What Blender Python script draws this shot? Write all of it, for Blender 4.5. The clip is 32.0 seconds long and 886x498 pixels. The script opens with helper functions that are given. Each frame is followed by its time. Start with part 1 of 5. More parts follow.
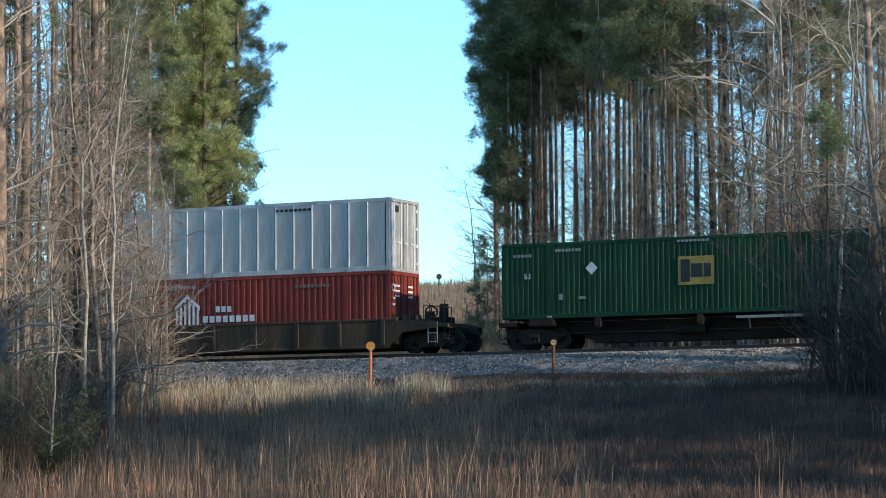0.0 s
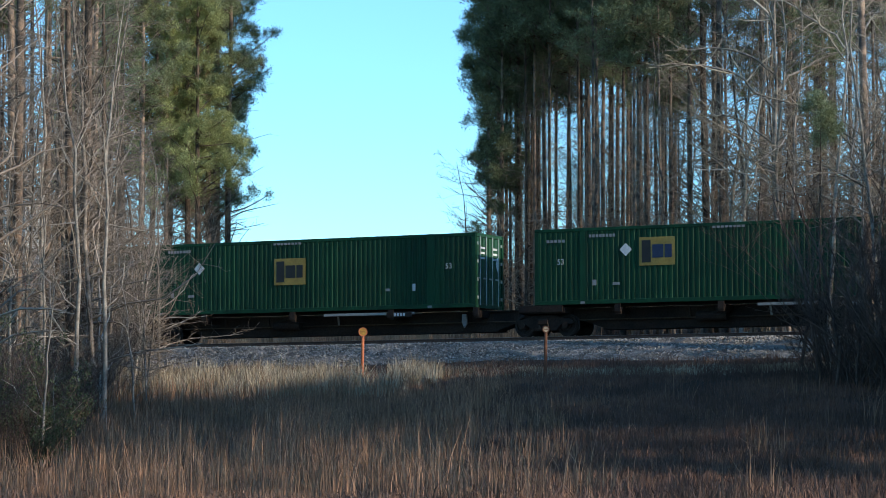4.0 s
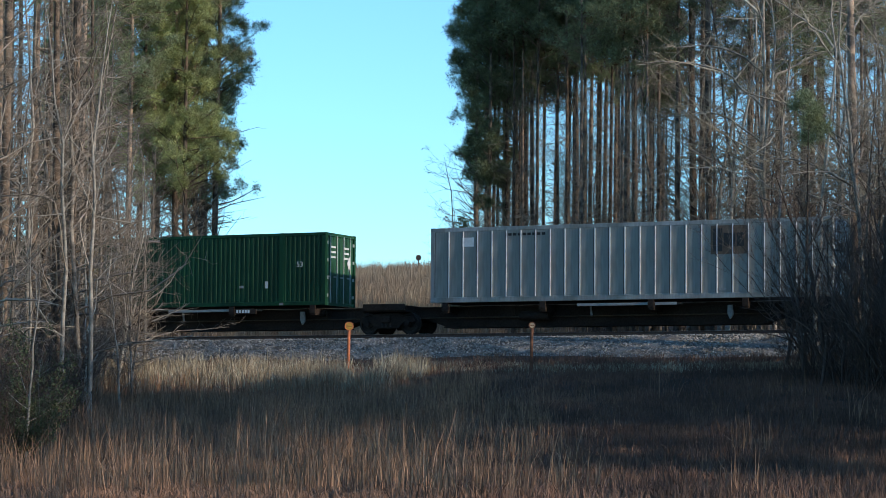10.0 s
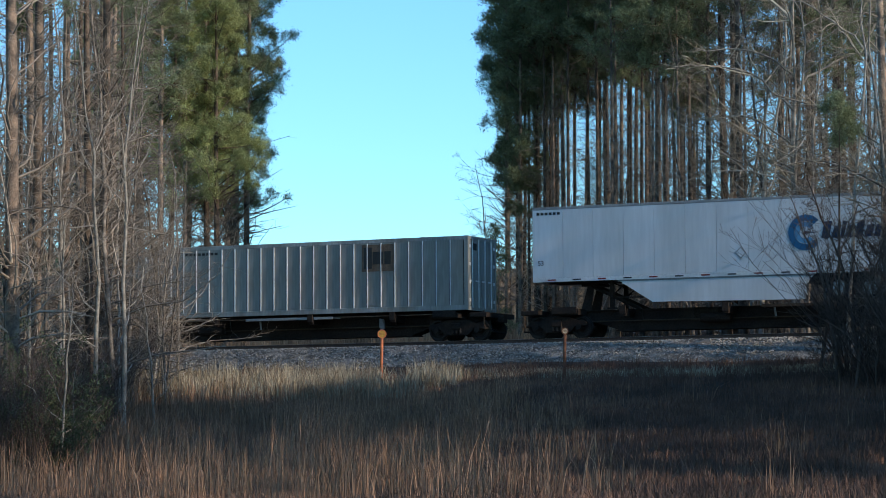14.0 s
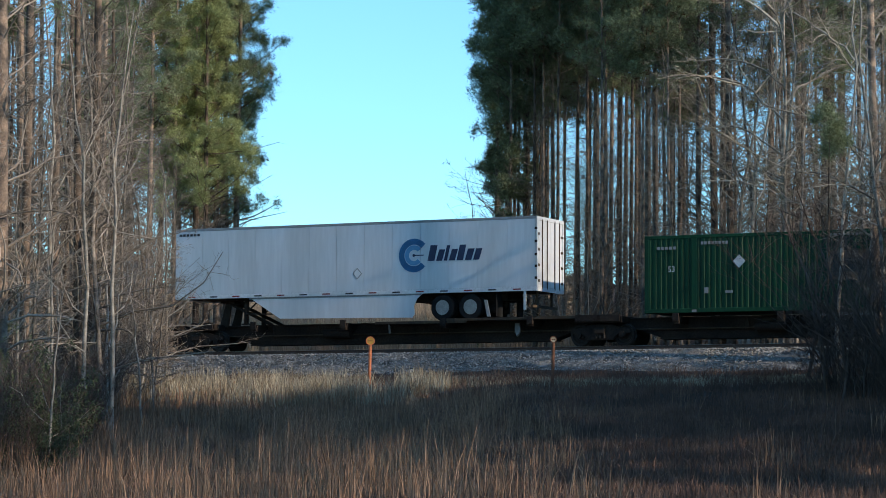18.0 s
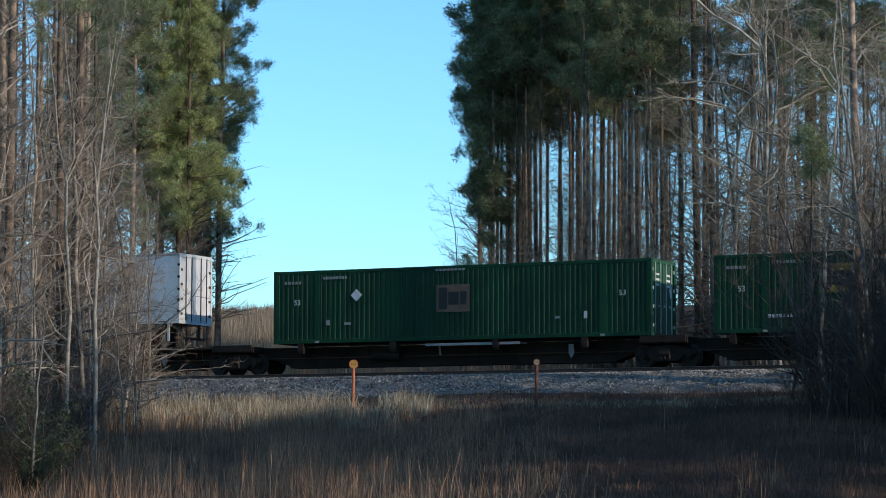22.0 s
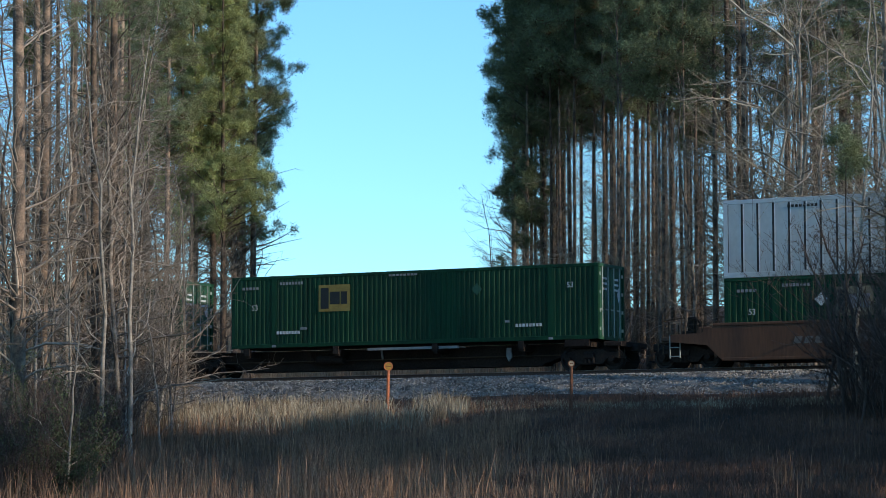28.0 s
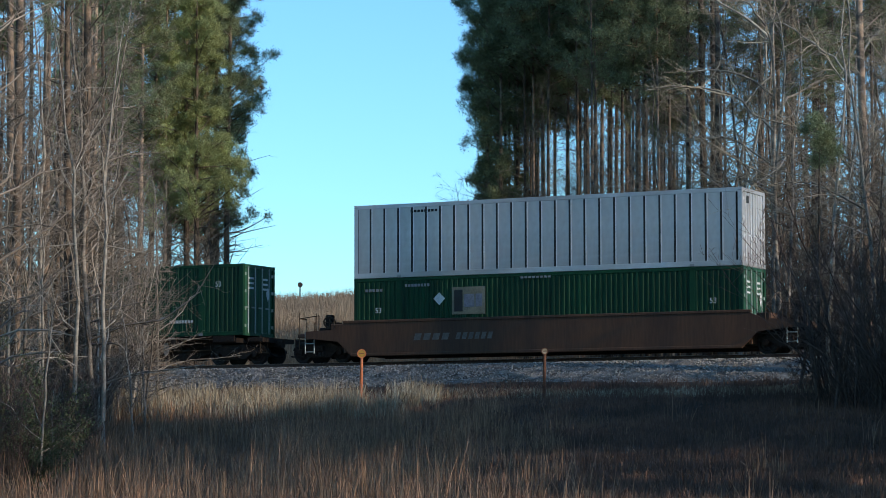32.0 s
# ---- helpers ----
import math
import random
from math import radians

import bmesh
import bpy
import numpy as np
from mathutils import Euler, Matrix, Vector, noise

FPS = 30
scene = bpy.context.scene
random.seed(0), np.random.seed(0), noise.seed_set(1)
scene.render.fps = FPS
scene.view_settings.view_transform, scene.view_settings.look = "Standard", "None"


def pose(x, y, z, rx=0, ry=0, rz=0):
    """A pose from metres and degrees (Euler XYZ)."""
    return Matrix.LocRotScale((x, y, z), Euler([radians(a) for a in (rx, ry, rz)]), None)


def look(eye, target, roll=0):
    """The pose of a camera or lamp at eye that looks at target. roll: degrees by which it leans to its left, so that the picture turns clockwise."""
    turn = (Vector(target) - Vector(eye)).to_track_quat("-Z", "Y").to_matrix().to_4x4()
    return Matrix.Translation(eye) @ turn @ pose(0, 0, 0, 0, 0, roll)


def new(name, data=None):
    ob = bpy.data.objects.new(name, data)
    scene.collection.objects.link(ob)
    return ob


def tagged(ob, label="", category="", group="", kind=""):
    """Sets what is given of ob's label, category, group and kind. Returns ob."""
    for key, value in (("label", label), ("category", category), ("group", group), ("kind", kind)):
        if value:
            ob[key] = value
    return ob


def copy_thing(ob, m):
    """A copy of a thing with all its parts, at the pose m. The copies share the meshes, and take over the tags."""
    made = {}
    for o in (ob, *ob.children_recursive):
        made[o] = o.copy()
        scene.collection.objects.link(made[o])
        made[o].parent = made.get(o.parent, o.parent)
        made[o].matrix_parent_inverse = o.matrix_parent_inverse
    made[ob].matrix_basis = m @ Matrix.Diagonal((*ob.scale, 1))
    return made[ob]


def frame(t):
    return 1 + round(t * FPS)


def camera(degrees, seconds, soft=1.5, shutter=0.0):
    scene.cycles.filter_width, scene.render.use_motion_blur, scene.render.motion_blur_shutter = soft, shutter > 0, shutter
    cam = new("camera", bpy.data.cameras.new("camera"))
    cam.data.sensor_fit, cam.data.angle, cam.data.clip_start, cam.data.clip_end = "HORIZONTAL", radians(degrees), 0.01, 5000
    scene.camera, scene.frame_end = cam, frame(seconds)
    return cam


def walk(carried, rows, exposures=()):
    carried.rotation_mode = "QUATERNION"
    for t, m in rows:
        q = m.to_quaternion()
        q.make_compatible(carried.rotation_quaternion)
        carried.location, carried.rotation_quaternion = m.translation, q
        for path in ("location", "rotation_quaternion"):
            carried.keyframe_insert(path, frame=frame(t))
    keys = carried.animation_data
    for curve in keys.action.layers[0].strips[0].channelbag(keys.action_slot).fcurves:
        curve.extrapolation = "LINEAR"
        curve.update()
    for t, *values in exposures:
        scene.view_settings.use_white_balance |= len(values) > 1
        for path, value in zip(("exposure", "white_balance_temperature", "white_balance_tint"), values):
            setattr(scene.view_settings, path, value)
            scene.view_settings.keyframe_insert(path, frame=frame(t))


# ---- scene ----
# A hand-held camera that stands in the clearing below the railway and sways a little.
EYE = 1.6
cam = camera(19.23, 32.0, soft=0.9)
# seconds, yaw, pitch, roll in degrees
SWAY = [
    (0.0, 0.039, 4.543, 0.415),
    (0.5, -0.034, 4.491, 0.520),
    (1.0, -0.139, 4.514, 0.154),
    (1.5, -0.226, 4.536, -0.136),
    (2.0, -0.038, 4.356, 0.145),
    (2.5, -0.077, 4.363, 0.091),
    (4.5, -0.161, 4.221, 0.133),
    (5.0, -0.323, 4.231, 0.240),
    (5.5, -0.529, 4.071, 0.620),
    (6.0, -0.430, 4.224, 0.610),
    (6.5, -0.267, 4.339, 0.705),
    (7.0, -0.237, 4.363, 0.601),
    (7.5, -0.179, 4.369, 0.554),
    (8.0, -0.157, 4.440, 0.298),
    (8.5, -0.051, 4.200, 0.534),
    (9.0, 0.003, 3.886, 0.285),
    (9.5, -0.283, 4.033, -0.265),
    (10.0, -0.405, 4.136, -0.428),
    (10.5, 0.066, 4.418, 0.341),
    (11.0, 0.298, 4.738, 0.283),
    (11.5, 0.270, 4.592, 0.271),
    (12.0, 0.307, 4.509, 0.143),
    (12.5, 0.246, 4.555, 0.502),
    (13.0, 0.252, 4.591, 0.218),
    (13.5, 0.320, 4.351, 0.256),
    (15.5, 0.134, 4.222, 0.115),
    (16.0, 0.158, 4.162, 0.469),
    (16.5, -0.079, 4.141, -0.165),
    (17.0, -0.171, 4.273, -0.102),
    (17.5, -0.104, 4.316, -0.054),
    (18.0, 0.057, 4.450, -0.259),
    (18.5, 0.022, 4.516, -0.282),
    (19.0, 0.029, 4.644, -0.335),
    (19.5, 0.185, 4.776, 0.462),
    (20.0, 0.334, 5.004, 0.452),
    (20.5, 0.441, 5.166, 0.375),
    (21.0, 0.527, 5.269, 0.246),
    (21.5, 0.250, 5.057, -0.218),
    (22.0, -0.315, 4.954, -0.040),
    (22.5, -0.024, 4.757, 0.013),
    (23.0, 0.313, 4.574, -0.038),
    (23.5, 0.324, 4.477, -0.291),
    (24.0, 0.484, 4.555, -0.583),
    (24.5, 0.487, 4.660, -0.949),
    (25.0, 0.545, 4.571, -0.510),
    (25.5, 0.149, 4.506, -0.516),
    (27.5, 0.364, 4.912, -0.010),
    (28.0, 0.434, 4.996, 0.171),
    (28.5, 0.529, 5.082, -0.058),
    (29.0, 0.294, 4.884, -0.282),
    (29.5, 0.156, 4.676, -0.986),
    (30.0, -0.220, 4.464, -0.735),
    (30.5, -0.959, 4.532, -0.073),
    (31.0, -1.338, 4.503, 0.787),
    (31.5, -1.124, 4.766, 0.797),
    (32.0, -0.145, 4.719, 0.069),
]
walk(cam, [(t, pose(0, 0, EYE, 0, 0, yaw) @ pose(0, 0, 0, 90 + pitch) @ pose(0, 0, 0, 0, 0, -roll)) for t, yaw, pitch, roll in SWAY],
     exposures=[(0.0, 0.05, 6500, 10), (1.0, -0.15, 6300, 10), (5.0, -0.26, 6200, 10), (10.0, -0.40, 6250, 10), (12.0, -0.48, 6200, 10), (16.0, -0.42, 6250, 10), (18.5, -0.33, 6350, 10), (22.0, -0.53, 6200, 10), (24.5, -0.38, 6300, 10), (28.0, -0.49, 6250, 10), (32.0, -0.53, 6250, 10)])

# ---- light ----
SUN_AZ, SUN_EL = 122.5, 18.5          # degrees clockwise from +y, and above the horizon
world = bpy.data.worlds.new("sky")
scene.world = world
world.use_nodes = True
wt = world.node_tree
sky = wt.nodes.new("ShaderNodeTexSky")
sky.sky_type = "NISHITA"
sky.sun_disc = False
sky.sun_elevation = radians(SUN_EL)
sky.sun_rotation = radians(SUN_AZ)
sky.air_density, sky.dust_density, sky.ozone_density = 1.0, 0.0, 2.5
back = wt.nodes["Background"]
back.inputs["Strength"].default_value = 0.29
tint = wt.nodes.new("ShaderNodeMix")
tint.data_type, tint.blend_type = "RGBA", "MULTIPLY"
tint.inputs["Factor"].default_value = 1.0
tint.inputs["B"].default_value = (0.60, 0.92, 1.08, 1)
wt.links.new(sky.outputs[0], tint.inputs["A"])
wt.links.new(tint.outputs["Result"], back.inputs[0])
lamp = bpy.data.lights.new("sun", "SUN")
lamp.energy, lamp.angle, lamp.color = 5.0, radians(0.6), (1.0, 0.86, 0.68)
to_sun = Vector((math.sin(radians(SUN_AZ)) * math.cos(radians(SUN_EL)), math.cos(radians(SUN_AZ)) * math.cos(radians(SUN_EL)), math.sin(radians(SUN_EL))))
new("sun", lamp).matrix_world = look(to_sun * 300, (0, 0, 0))

# ---- the plan: a straight track crosses the clearing at a slant ----
TRACK = 26.09                          # degrees by which the track turns from the picture plane
U = Vector((math.cos(radians(TRACK)), -math.sin(radians(TRACK)), 0))   # along the track
N = Vector((math.sin(radians(TRACK)), math.cos(radians(TRACK)), 0))    # across it, away from the camera
MID = 92.36                            # the track's centre line, metres from the camera across the track
RAIL = EYE + 4.05                      # top of rail


def run(t):
    """How far the train has gone at t seconds: a freight slowly losing speed."""
    q = t / 10
    return -42.945 * q + 1.3953 * q ** 2 - 0.0559 * q ** 3 + 0.0011 * q ** 4


def across(x, y):
    return x * N.x + y * N.y


PROFILE_D = np.array([-400, 0, 20, 45, 60, 75, 84, 88.4, 90, 95, 97, 101, 105, 110, 118, 135, 162, 187, 200, 300, 3000.0])
PROFILE_Z = np.array([-3.0, -1.6, -1.4, -0.95, -0.32, 1.0, 2.2, 3.0, 3.1, 3.1, 3.2, 3.7, 4.35, 4.55, 4.9, 7.2, 10.5, 13.0, 13.2, 11.0, 11.0]) + EYE


def ground_z(x, y):
    z = float(np.interp(across(x, y), PROFILE_D, PROFILE_Z))
    return z + 0.12 * noise.noise((x * 0.13, y * 0.13, 0)) + 0.04 * noise.noise((x * 0.6, y * 0.6, 3))


def spot(bearing, dist):
    """A place on the ground, by degrees to the right of straight ahead and metres from the camera."""
    x, y = dist * math.sin(radians(bearing)), dist * math.cos(radians(bearing))
    return x, y, ground_z(x, y)


# ---- materials ----
def material(name, colour, rough=0.8, metal=0.0, vary=0.25, scale=6.0, fine=40.0, bump=0.3, other=None, streak=False, each=0.0, leafy=0.0, own=0.0, matt=False):
    """Base colour broken up at two scales, with fine relief. other: the colour of stains; streak: stains run downwards; each: difference from piece to piece; leafy: share of light let through; own: difference from thing to thing; matt: weathered paint with little gloss."""
    m = bpy.data.materials.new(name)
    m.use_nodes = True
    nt = m.node_tree
    bsdf = nt.nodes["Principled BSDF"]
    tex = nt.nodes.new("ShaderNodeTexCoord")
    mapping = nt.nodes.new("ShaderNodeMapping")
    nt.links.new(tex.outputs["Object"], mapping.inputs[0])
    if streak:
        mapping.inputs["Scale"].default_value = (1, 1, 0.12)
    big = nt.nodes.new("ShaderNodeTexNoise")
    big.inputs["Scale"].default_value, big.inputs["Detail"].default_value = scale, 5
    small = nt.nodes.new("ShaderNodeTexNoise")
    small.inputs["Scale"].default_value, small.inputs["Detail"].default_value = fine, 3
    nt.links.new(mapping.outputs[0], big.inputs["Vector"])
    nt.links.new(mapping.outputs[0], small.inputs["Vector"])
    ramp = nt.nodes.new("ShaderNodeValToRGB")
    ramp.color_ramp.elements[0].position, ramp.color_ramp.elements[1].position = 0.38, 0.66
    dark = other or tuple(c * (1 - vary) for c in colour)
    ramp.color_ramp.elements[0].color = (*dark, 1)
    ramp.color_ramp.elements[1].color = (*colour, 1)
    nt.links.new(big.outputs[0], ramp.inputs[0])
    mix = nt.nodes.new("ShaderNodeMix")
    mix.data_type, mix.blend_type = "RGBA", "MULTIPLY"
    mix.inputs["Factor"].default_value = 1.0
    grain = nt.nodes.new("ShaderNodeMapRange")
    grain.inputs["From Min"].default_value, grain.inputs["From Max"].default_value = 0.3, 0.7
    grain.inputs["To Min"].default_value, grain.inputs["To Max"].default_value = 1 - vary * 0.8, 1 + vary * 0.4
    nt.links.new(small.outputs[0], grain.inputs["Value"])
    nt.links.new(ramp.outputs[0], mix.inputs["A"])
    last = grain.outputs[0]
    if each:
        geo = nt.nodes.new("ShaderNodeNewGeometry")
        span = nt.nodes.new("ShaderNodeMapRange")
        span.inputs["To Min"].default_value, span.inputs["To Max"].default_value = 1 - each, 1 + each
        nt.links.new(geo.outputs["Random Per Island"], span.inputs["Value"])
        times = nt.nodes.new("ShaderNodeMath")
        times.operation = "MULTIPLY"
        nt.links.new(last, times.inputs[0])
        nt.links.new(span.outputs[0], times.inputs[1])
        last = times.outputs[0]
    if own:
        info = nt.nodes.new("ShaderNodeObjectInfo")
        span = nt.nodes.new("ShaderNodeMapRange")
        span.inputs["To Min"].default_value, span.inputs["To Max"].default_value = 1 - own, 1 + own
        nt.links.new(info.outputs["Random"], span.inputs["Value"])
        times = nt.nodes.new("ShaderNodeMath")
        times.operation = "MULTIPLY"
        nt.links.new(last, times.inputs[0])
        nt.links.new(span.outputs[0], times.inputs[1])
        last = times.outputs[0]
    nt.links.new(last, mix.inputs["B"])
    nt.links.new(mix.outputs["Result"], bsdf.inputs["Base Color"])
    bsdf.inputs["Roughness"].default_value, bsdf.inputs["Metallic"].default_value = rough, metal
    if matt:
        bsdf.inputs["Specular IOR Level"].default_value = 0.2
    if rough >= 0.85 or leafy:
        bsdf.inputs["Specular IOR Level"].default_value = 0.12
    if leafy:
        thru = nt.nodes.new("ShaderNodeBsdfTranslucent")
        both = nt.nodes.new("ShaderNodeMixShader")
        both.inputs[0].default_value = leafy
        nt.links.new(mix.outputs["Result"], thru.inputs["Color"])
        nt.links.new(bsdf.outputs[0], both.inputs[1])
        nt.links.new(thru.outputs[0], both.inputs[2])
        nt.links.new(both.outputs[0], nt.nodes["Material Output"].inputs["Surface"])
    if bump:
        b = nt.nodes.new("ShaderNodeBump")
        b.inputs["Strength"].default_value, b.inputs["Distance"].default_value = bump, 0.02
        nt.links.new(small.outputs[0], b.inputs["Height"])
        nt.links.new(b.outputs[0], bsdf.inputs["Normal"])
    return m


SOIL = material("soil", (0.12, 0.082, 0.06), 1.0, vary=0.45, scale=0.5, fine=9, bump=0.8, other=(0.07, 0.05, 0.04))
STONE = material("ballast_stone", (0.42, 0.38, 0.335), 0.95, vary=0.35, scale=3, fine=30, each=0.28)
BALLAST = material("ballast_bed", (0.32, 0.285, 0.245), 1.0, vary=0.6, scale=2, fine=24, bump=1.0)
DRY = material("dry_grass", (0.54, 0.3, 0.18), 0.9, vary=0.3, scale=0.35, fine=5, bump=0, other=(0.24, 0.155, 0.1), each=0.5, leafy=0.3)
STRAW = material("straw", (0.58, 0.5, 0.36), 0.9, vary=0.3, scale=0.5, fine=5, bump=0, other=(0.33, 0.25, 0.165), each=0.4, leafy=0.3)
BANKGRASS = material("bank_grass", (0.44, 0.33, 0.22), 0.9, vary=0.3, scale=0.3, fine=4, bump=0, other=(0.28, 0.2, 0.14), each=0.3, leafy=0.3)
THATCH = material("thatch", (0.38, 0.205, 0.125), 0.95, vary=0.3, scale=0.4, fine=4, bump=0, other=(0.2, 0.125, 0.09), each=0.22)
# brown of dead weeds, with some of the right side's shade in it
SHADED_WEEDS = material("dead_weeds", (0.235, 0.13, 0.09), 0.95, vary=0.3, scale=0.4, fine=4, bump=0, other=(0.11, 0.073, 0.058), each=0.3)
BARK_PINE = material("pine_bark", (0.36, 0.25, 0.175), 0.95, vary=0.4, scale=2.5, fine=18, bump=0.8, other=(0.1, 0.08, 0.065), own=0.5)
BARK_GREY = material("grey_bark", (0.38, 0.315, 0.25), 0.9, vary=0.35, scale=3, fine=22, bump=0.5, other=(0.115, 0.095, 0.078), own=0.45)
BARK_PALE = material("pale_bark", (0.44, 0.39, 0.32), 0.85, vary=0.35, scale=4, fine=25, bump=0.4, other=(0.24, 0.205, 0.17), own=0.3)
TWIG = material("twig", (0.33, 0.265, 0.205), 0.9, vary=0.3, scale=0.6, fine=8, bump=0, each=0.3, own=0.4)
NEEDLE = material("pine_needles", (0.52, 0.55, 0.25), 0.7, vary=0.35, scale=0.5, fine=5, bump=0, other=(0.37, 0.41, 0.18), each=0.35, leafy=0.4, own=0.15)
TAN = material("tan_twig", (0.5, 0.41, 0.29), 0.9, vary=0.3, scale=0.6, fine=8, bump=0, each=0.3, own=0.3)
# brown wood set darker than TWIG, since little light reaches the brush
SHADED_BRUSH = material("shaded_brushwood", (0.2, 0.145, 0.115), 0.95, vary=0.35, scale=0.7, fine=8, bump=0, other=(0.085, 0.06, 0.05), each=0.3, own=0.3)
NEEDLE_DARK = material("dark_pine_needles", (0.33, 0.35, 0.19), 0.7, vary=0.35, scale=0.5, fine=5, bump=0, other=(0.2, 0.23, 0.125), each=0.35, leafy=0.38, own=0.25)
NEEDLE_OLD = material("old_needles", (0.16, 0.10, 0.05), 0.8, vary=0.3, scale=0.6, fine=5, bump=0, each=0.3, leafy=0.3)
EVERGREEN = material("evergreen_leaf", (0.13, 0.15, 0.075), 0.6, vary=0.35, scale=0.8, fine=6, bump=0, each=0.35, leafy=0.3)
RAILSTEEL = material("rail_steel", (0.16, 0.10, 0.075), 0.75, 0.3, vary=0.3, scale=1.2, fine=12)
SHINE = material("worn_rail_head", (0.5, 0.48, 0.46), 0.3, 1.0, vary=0.15, scale=2, fine=20)
TIMBER = material("tie_timber", (0.10, 0.08, 0.065), 0.95, vary=0.4, scale=3, fine=30, bump=0.8)
GREEN = material("green_container_paint", (0.011, 0.072, 0.029), 0.55, matt=True, vary=0.22, scale=0.9, fine=9, bump=0.05, streak=True, other=(0.007, 0.044, 0.021))
# container green made lighter, so that the door end looks sunlit
GREEN_LIGHTENED = material("lightened_green_paint", (0.03, 0.115, 0.06), 0.45, vary=0.25, scale=1.2, fine=9, bump=0.05, streak=True)
SILVER = material("bare_aluminium", (0.58, 0.58, 0.57), 0.5, 0.35, vary=0.22, scale=0.8, fine=10, bump=0.06, streak=True, other=(0.39, 0.375, 0.35))
SILVER_DULL = material("dull_aluminium", (0.42, 0.42, 0.4), 0.55, 0.3, vary=0.25, scale=0.7, fine=10, bump=0.06, streak=True, other=(0.25, 0.24, 0.21))
SILVER_STAINED = material("stained_aluminium", (0.64, 0.65, 0.66), 0.4, 0.5, vary=0.07, scale=0.3, fine=5, bump=0.02, other=(0.46, 0.42, 0.40))
SEAM = material("dark_seam", (0.035, 0.035, 0.036), 0.8, vary=0.3, scale=2, fine=20, bump=0)
SILVER_RIB = material("aluminium_rib", (0.80, 0.80, 0.79), 0.45, 0.2, vary=0.15, scale=1.0, fine=10, bump=0.05)
RED = material("red_container_paint", (0.30, 0.045, 0.030), 0.6, matt=True, vary=0.25, scale=0.8, fine=9, bump=0.05, streak=True, other=(0.20, 0.035, 0.028))
WHITE = material("white_trailer_paint", (0.74, 0.75, 0.76), 0.45, vary=0.08, scale=0.6, fine=8, bump=0.03, streak=True, other=(0.62, 0.62, 0.61))
CARBLACK = material("grimy_black_steel", (0.028, 0.0215, 0.0185), 0.85, vary=0.4, scale=1.2, fine=14, other=(0.048, 0.034, 0.026))
CARBROWN = material("brown_car_paint", (0.125, 0.058, 0.028), 0.8, vary=0.3, scale=0.7, fine=12, streak=True, other=(0.075, 0.038, 0.022))
CARDULL = material("weathered_brown_steel", (0.105, 0.072, 0.046), 0.85, vary=0.35, scale=0.8, fine=12, streak=True, other=(0.06, 0.044, 0.032))
RUBBER = material("tyre_rubber", (0.02, 0.02, 0.02), 0.9, vary=0.3, scale=4, fine=30)
ALLOY = material("wheel_alloy", (0.38, 0.38, 0.38), 0.35, 0.8, vary=0.2, scale=6, fine=30)
WHEELSTEEL = material("wheel_steel", (0.042, 0.033, 0.027), 0.7, 0.4, vary=0.3, scale=5, fine=30)
YELLOW = material("yellow_decal", (0.42, 0.28, 0.06), 0.6, vary=0.25, scale=3, fine=20, bump=0)
BROWNDECAL = material("faded_brown_decal", (0.17, 0.115, 0.075), 0.7, vary=0.3, scale=3, fine=20, bump=0)
PALEDECAL = material("bleached_decal", (0.30, 0.26, 0.17), 0.7, vary=0.3, scale=3, fine=20, bump=0)
# pale tone that puts sunlight into the ground behind the railway
SUNLIT_GROUND = material("sunlit_ground", (0.50, 0.44, 0.36), 1.0, vary=0.4, scale=1.5, fine=16, bump=0.8, other=(0.36, 0.29, 0.22))
FADEDINK = material("faded_ink", (0.26, 0.26, 0.30), 0.7, vary=0.3, scale=4, fine=20, bump=0)
NAVY = material("navy_decal", (0.015, 0.03, 0.085), 0.5, vary=0.2, scale=4, fine=20, bump=0)
BLUE = material("blue_decal", (0.01, 0.13, 0.30), 0.5, vary=0.2, scale=4, fine=20, bump=0)
PALEBLUE = material("pale_blue_decal", (0.12, 0.33, 0.55), 0.5, vary=0.15, scale=4, fine=20, bump=0)
RODSTEEL = material("galvanised_rod", (0.42, 0.46, 0.42), 0.5, 0.3, vary=0.2, scale=4, fine=20, bump=0)
BLACKDECAL = material("black_decal", (0.02, 0.022, 0.02), 0.6, vary=0.2, scale=4, fine=20, bump=0)
WHITEMARK = material("white_mark", (0.75, 0.76, 0.74), 0.6, vary=0.2, scale=4, fine=20, bump=0)
GREYMARK = material("grey_mark", (0.33, 0.33, 0.32), 0.6, vary=0.2, scale=4, fine=20, bump=0)
DULLMARK = material("faded_lettering", (0.19, 0.165, 0.14), 0.7, vary=0.3, scale=4, fine=20, bump=0)
ORANGE = material("orange_post_paint", (0.72, 0.20, 0.07), 0.6, vary=0.3, scale=3, fine=20, other=(0.45, 0.14, 0.06))
OCHRE = material("yellow_disc_paint", (0.50, 0.30, 0.04), 0.6, vary=0.3, scale=6, fine=30)
RUSTPOST = material("rusty_post", (0.22, 0.09, 0.045), 0.8, vary=0.4, scale=4, fine=25)
PALECAP = material("weathered_cap", (0.55, 0.45, 0.30), 0.7, vary=0.3, scale=6, fine=30)


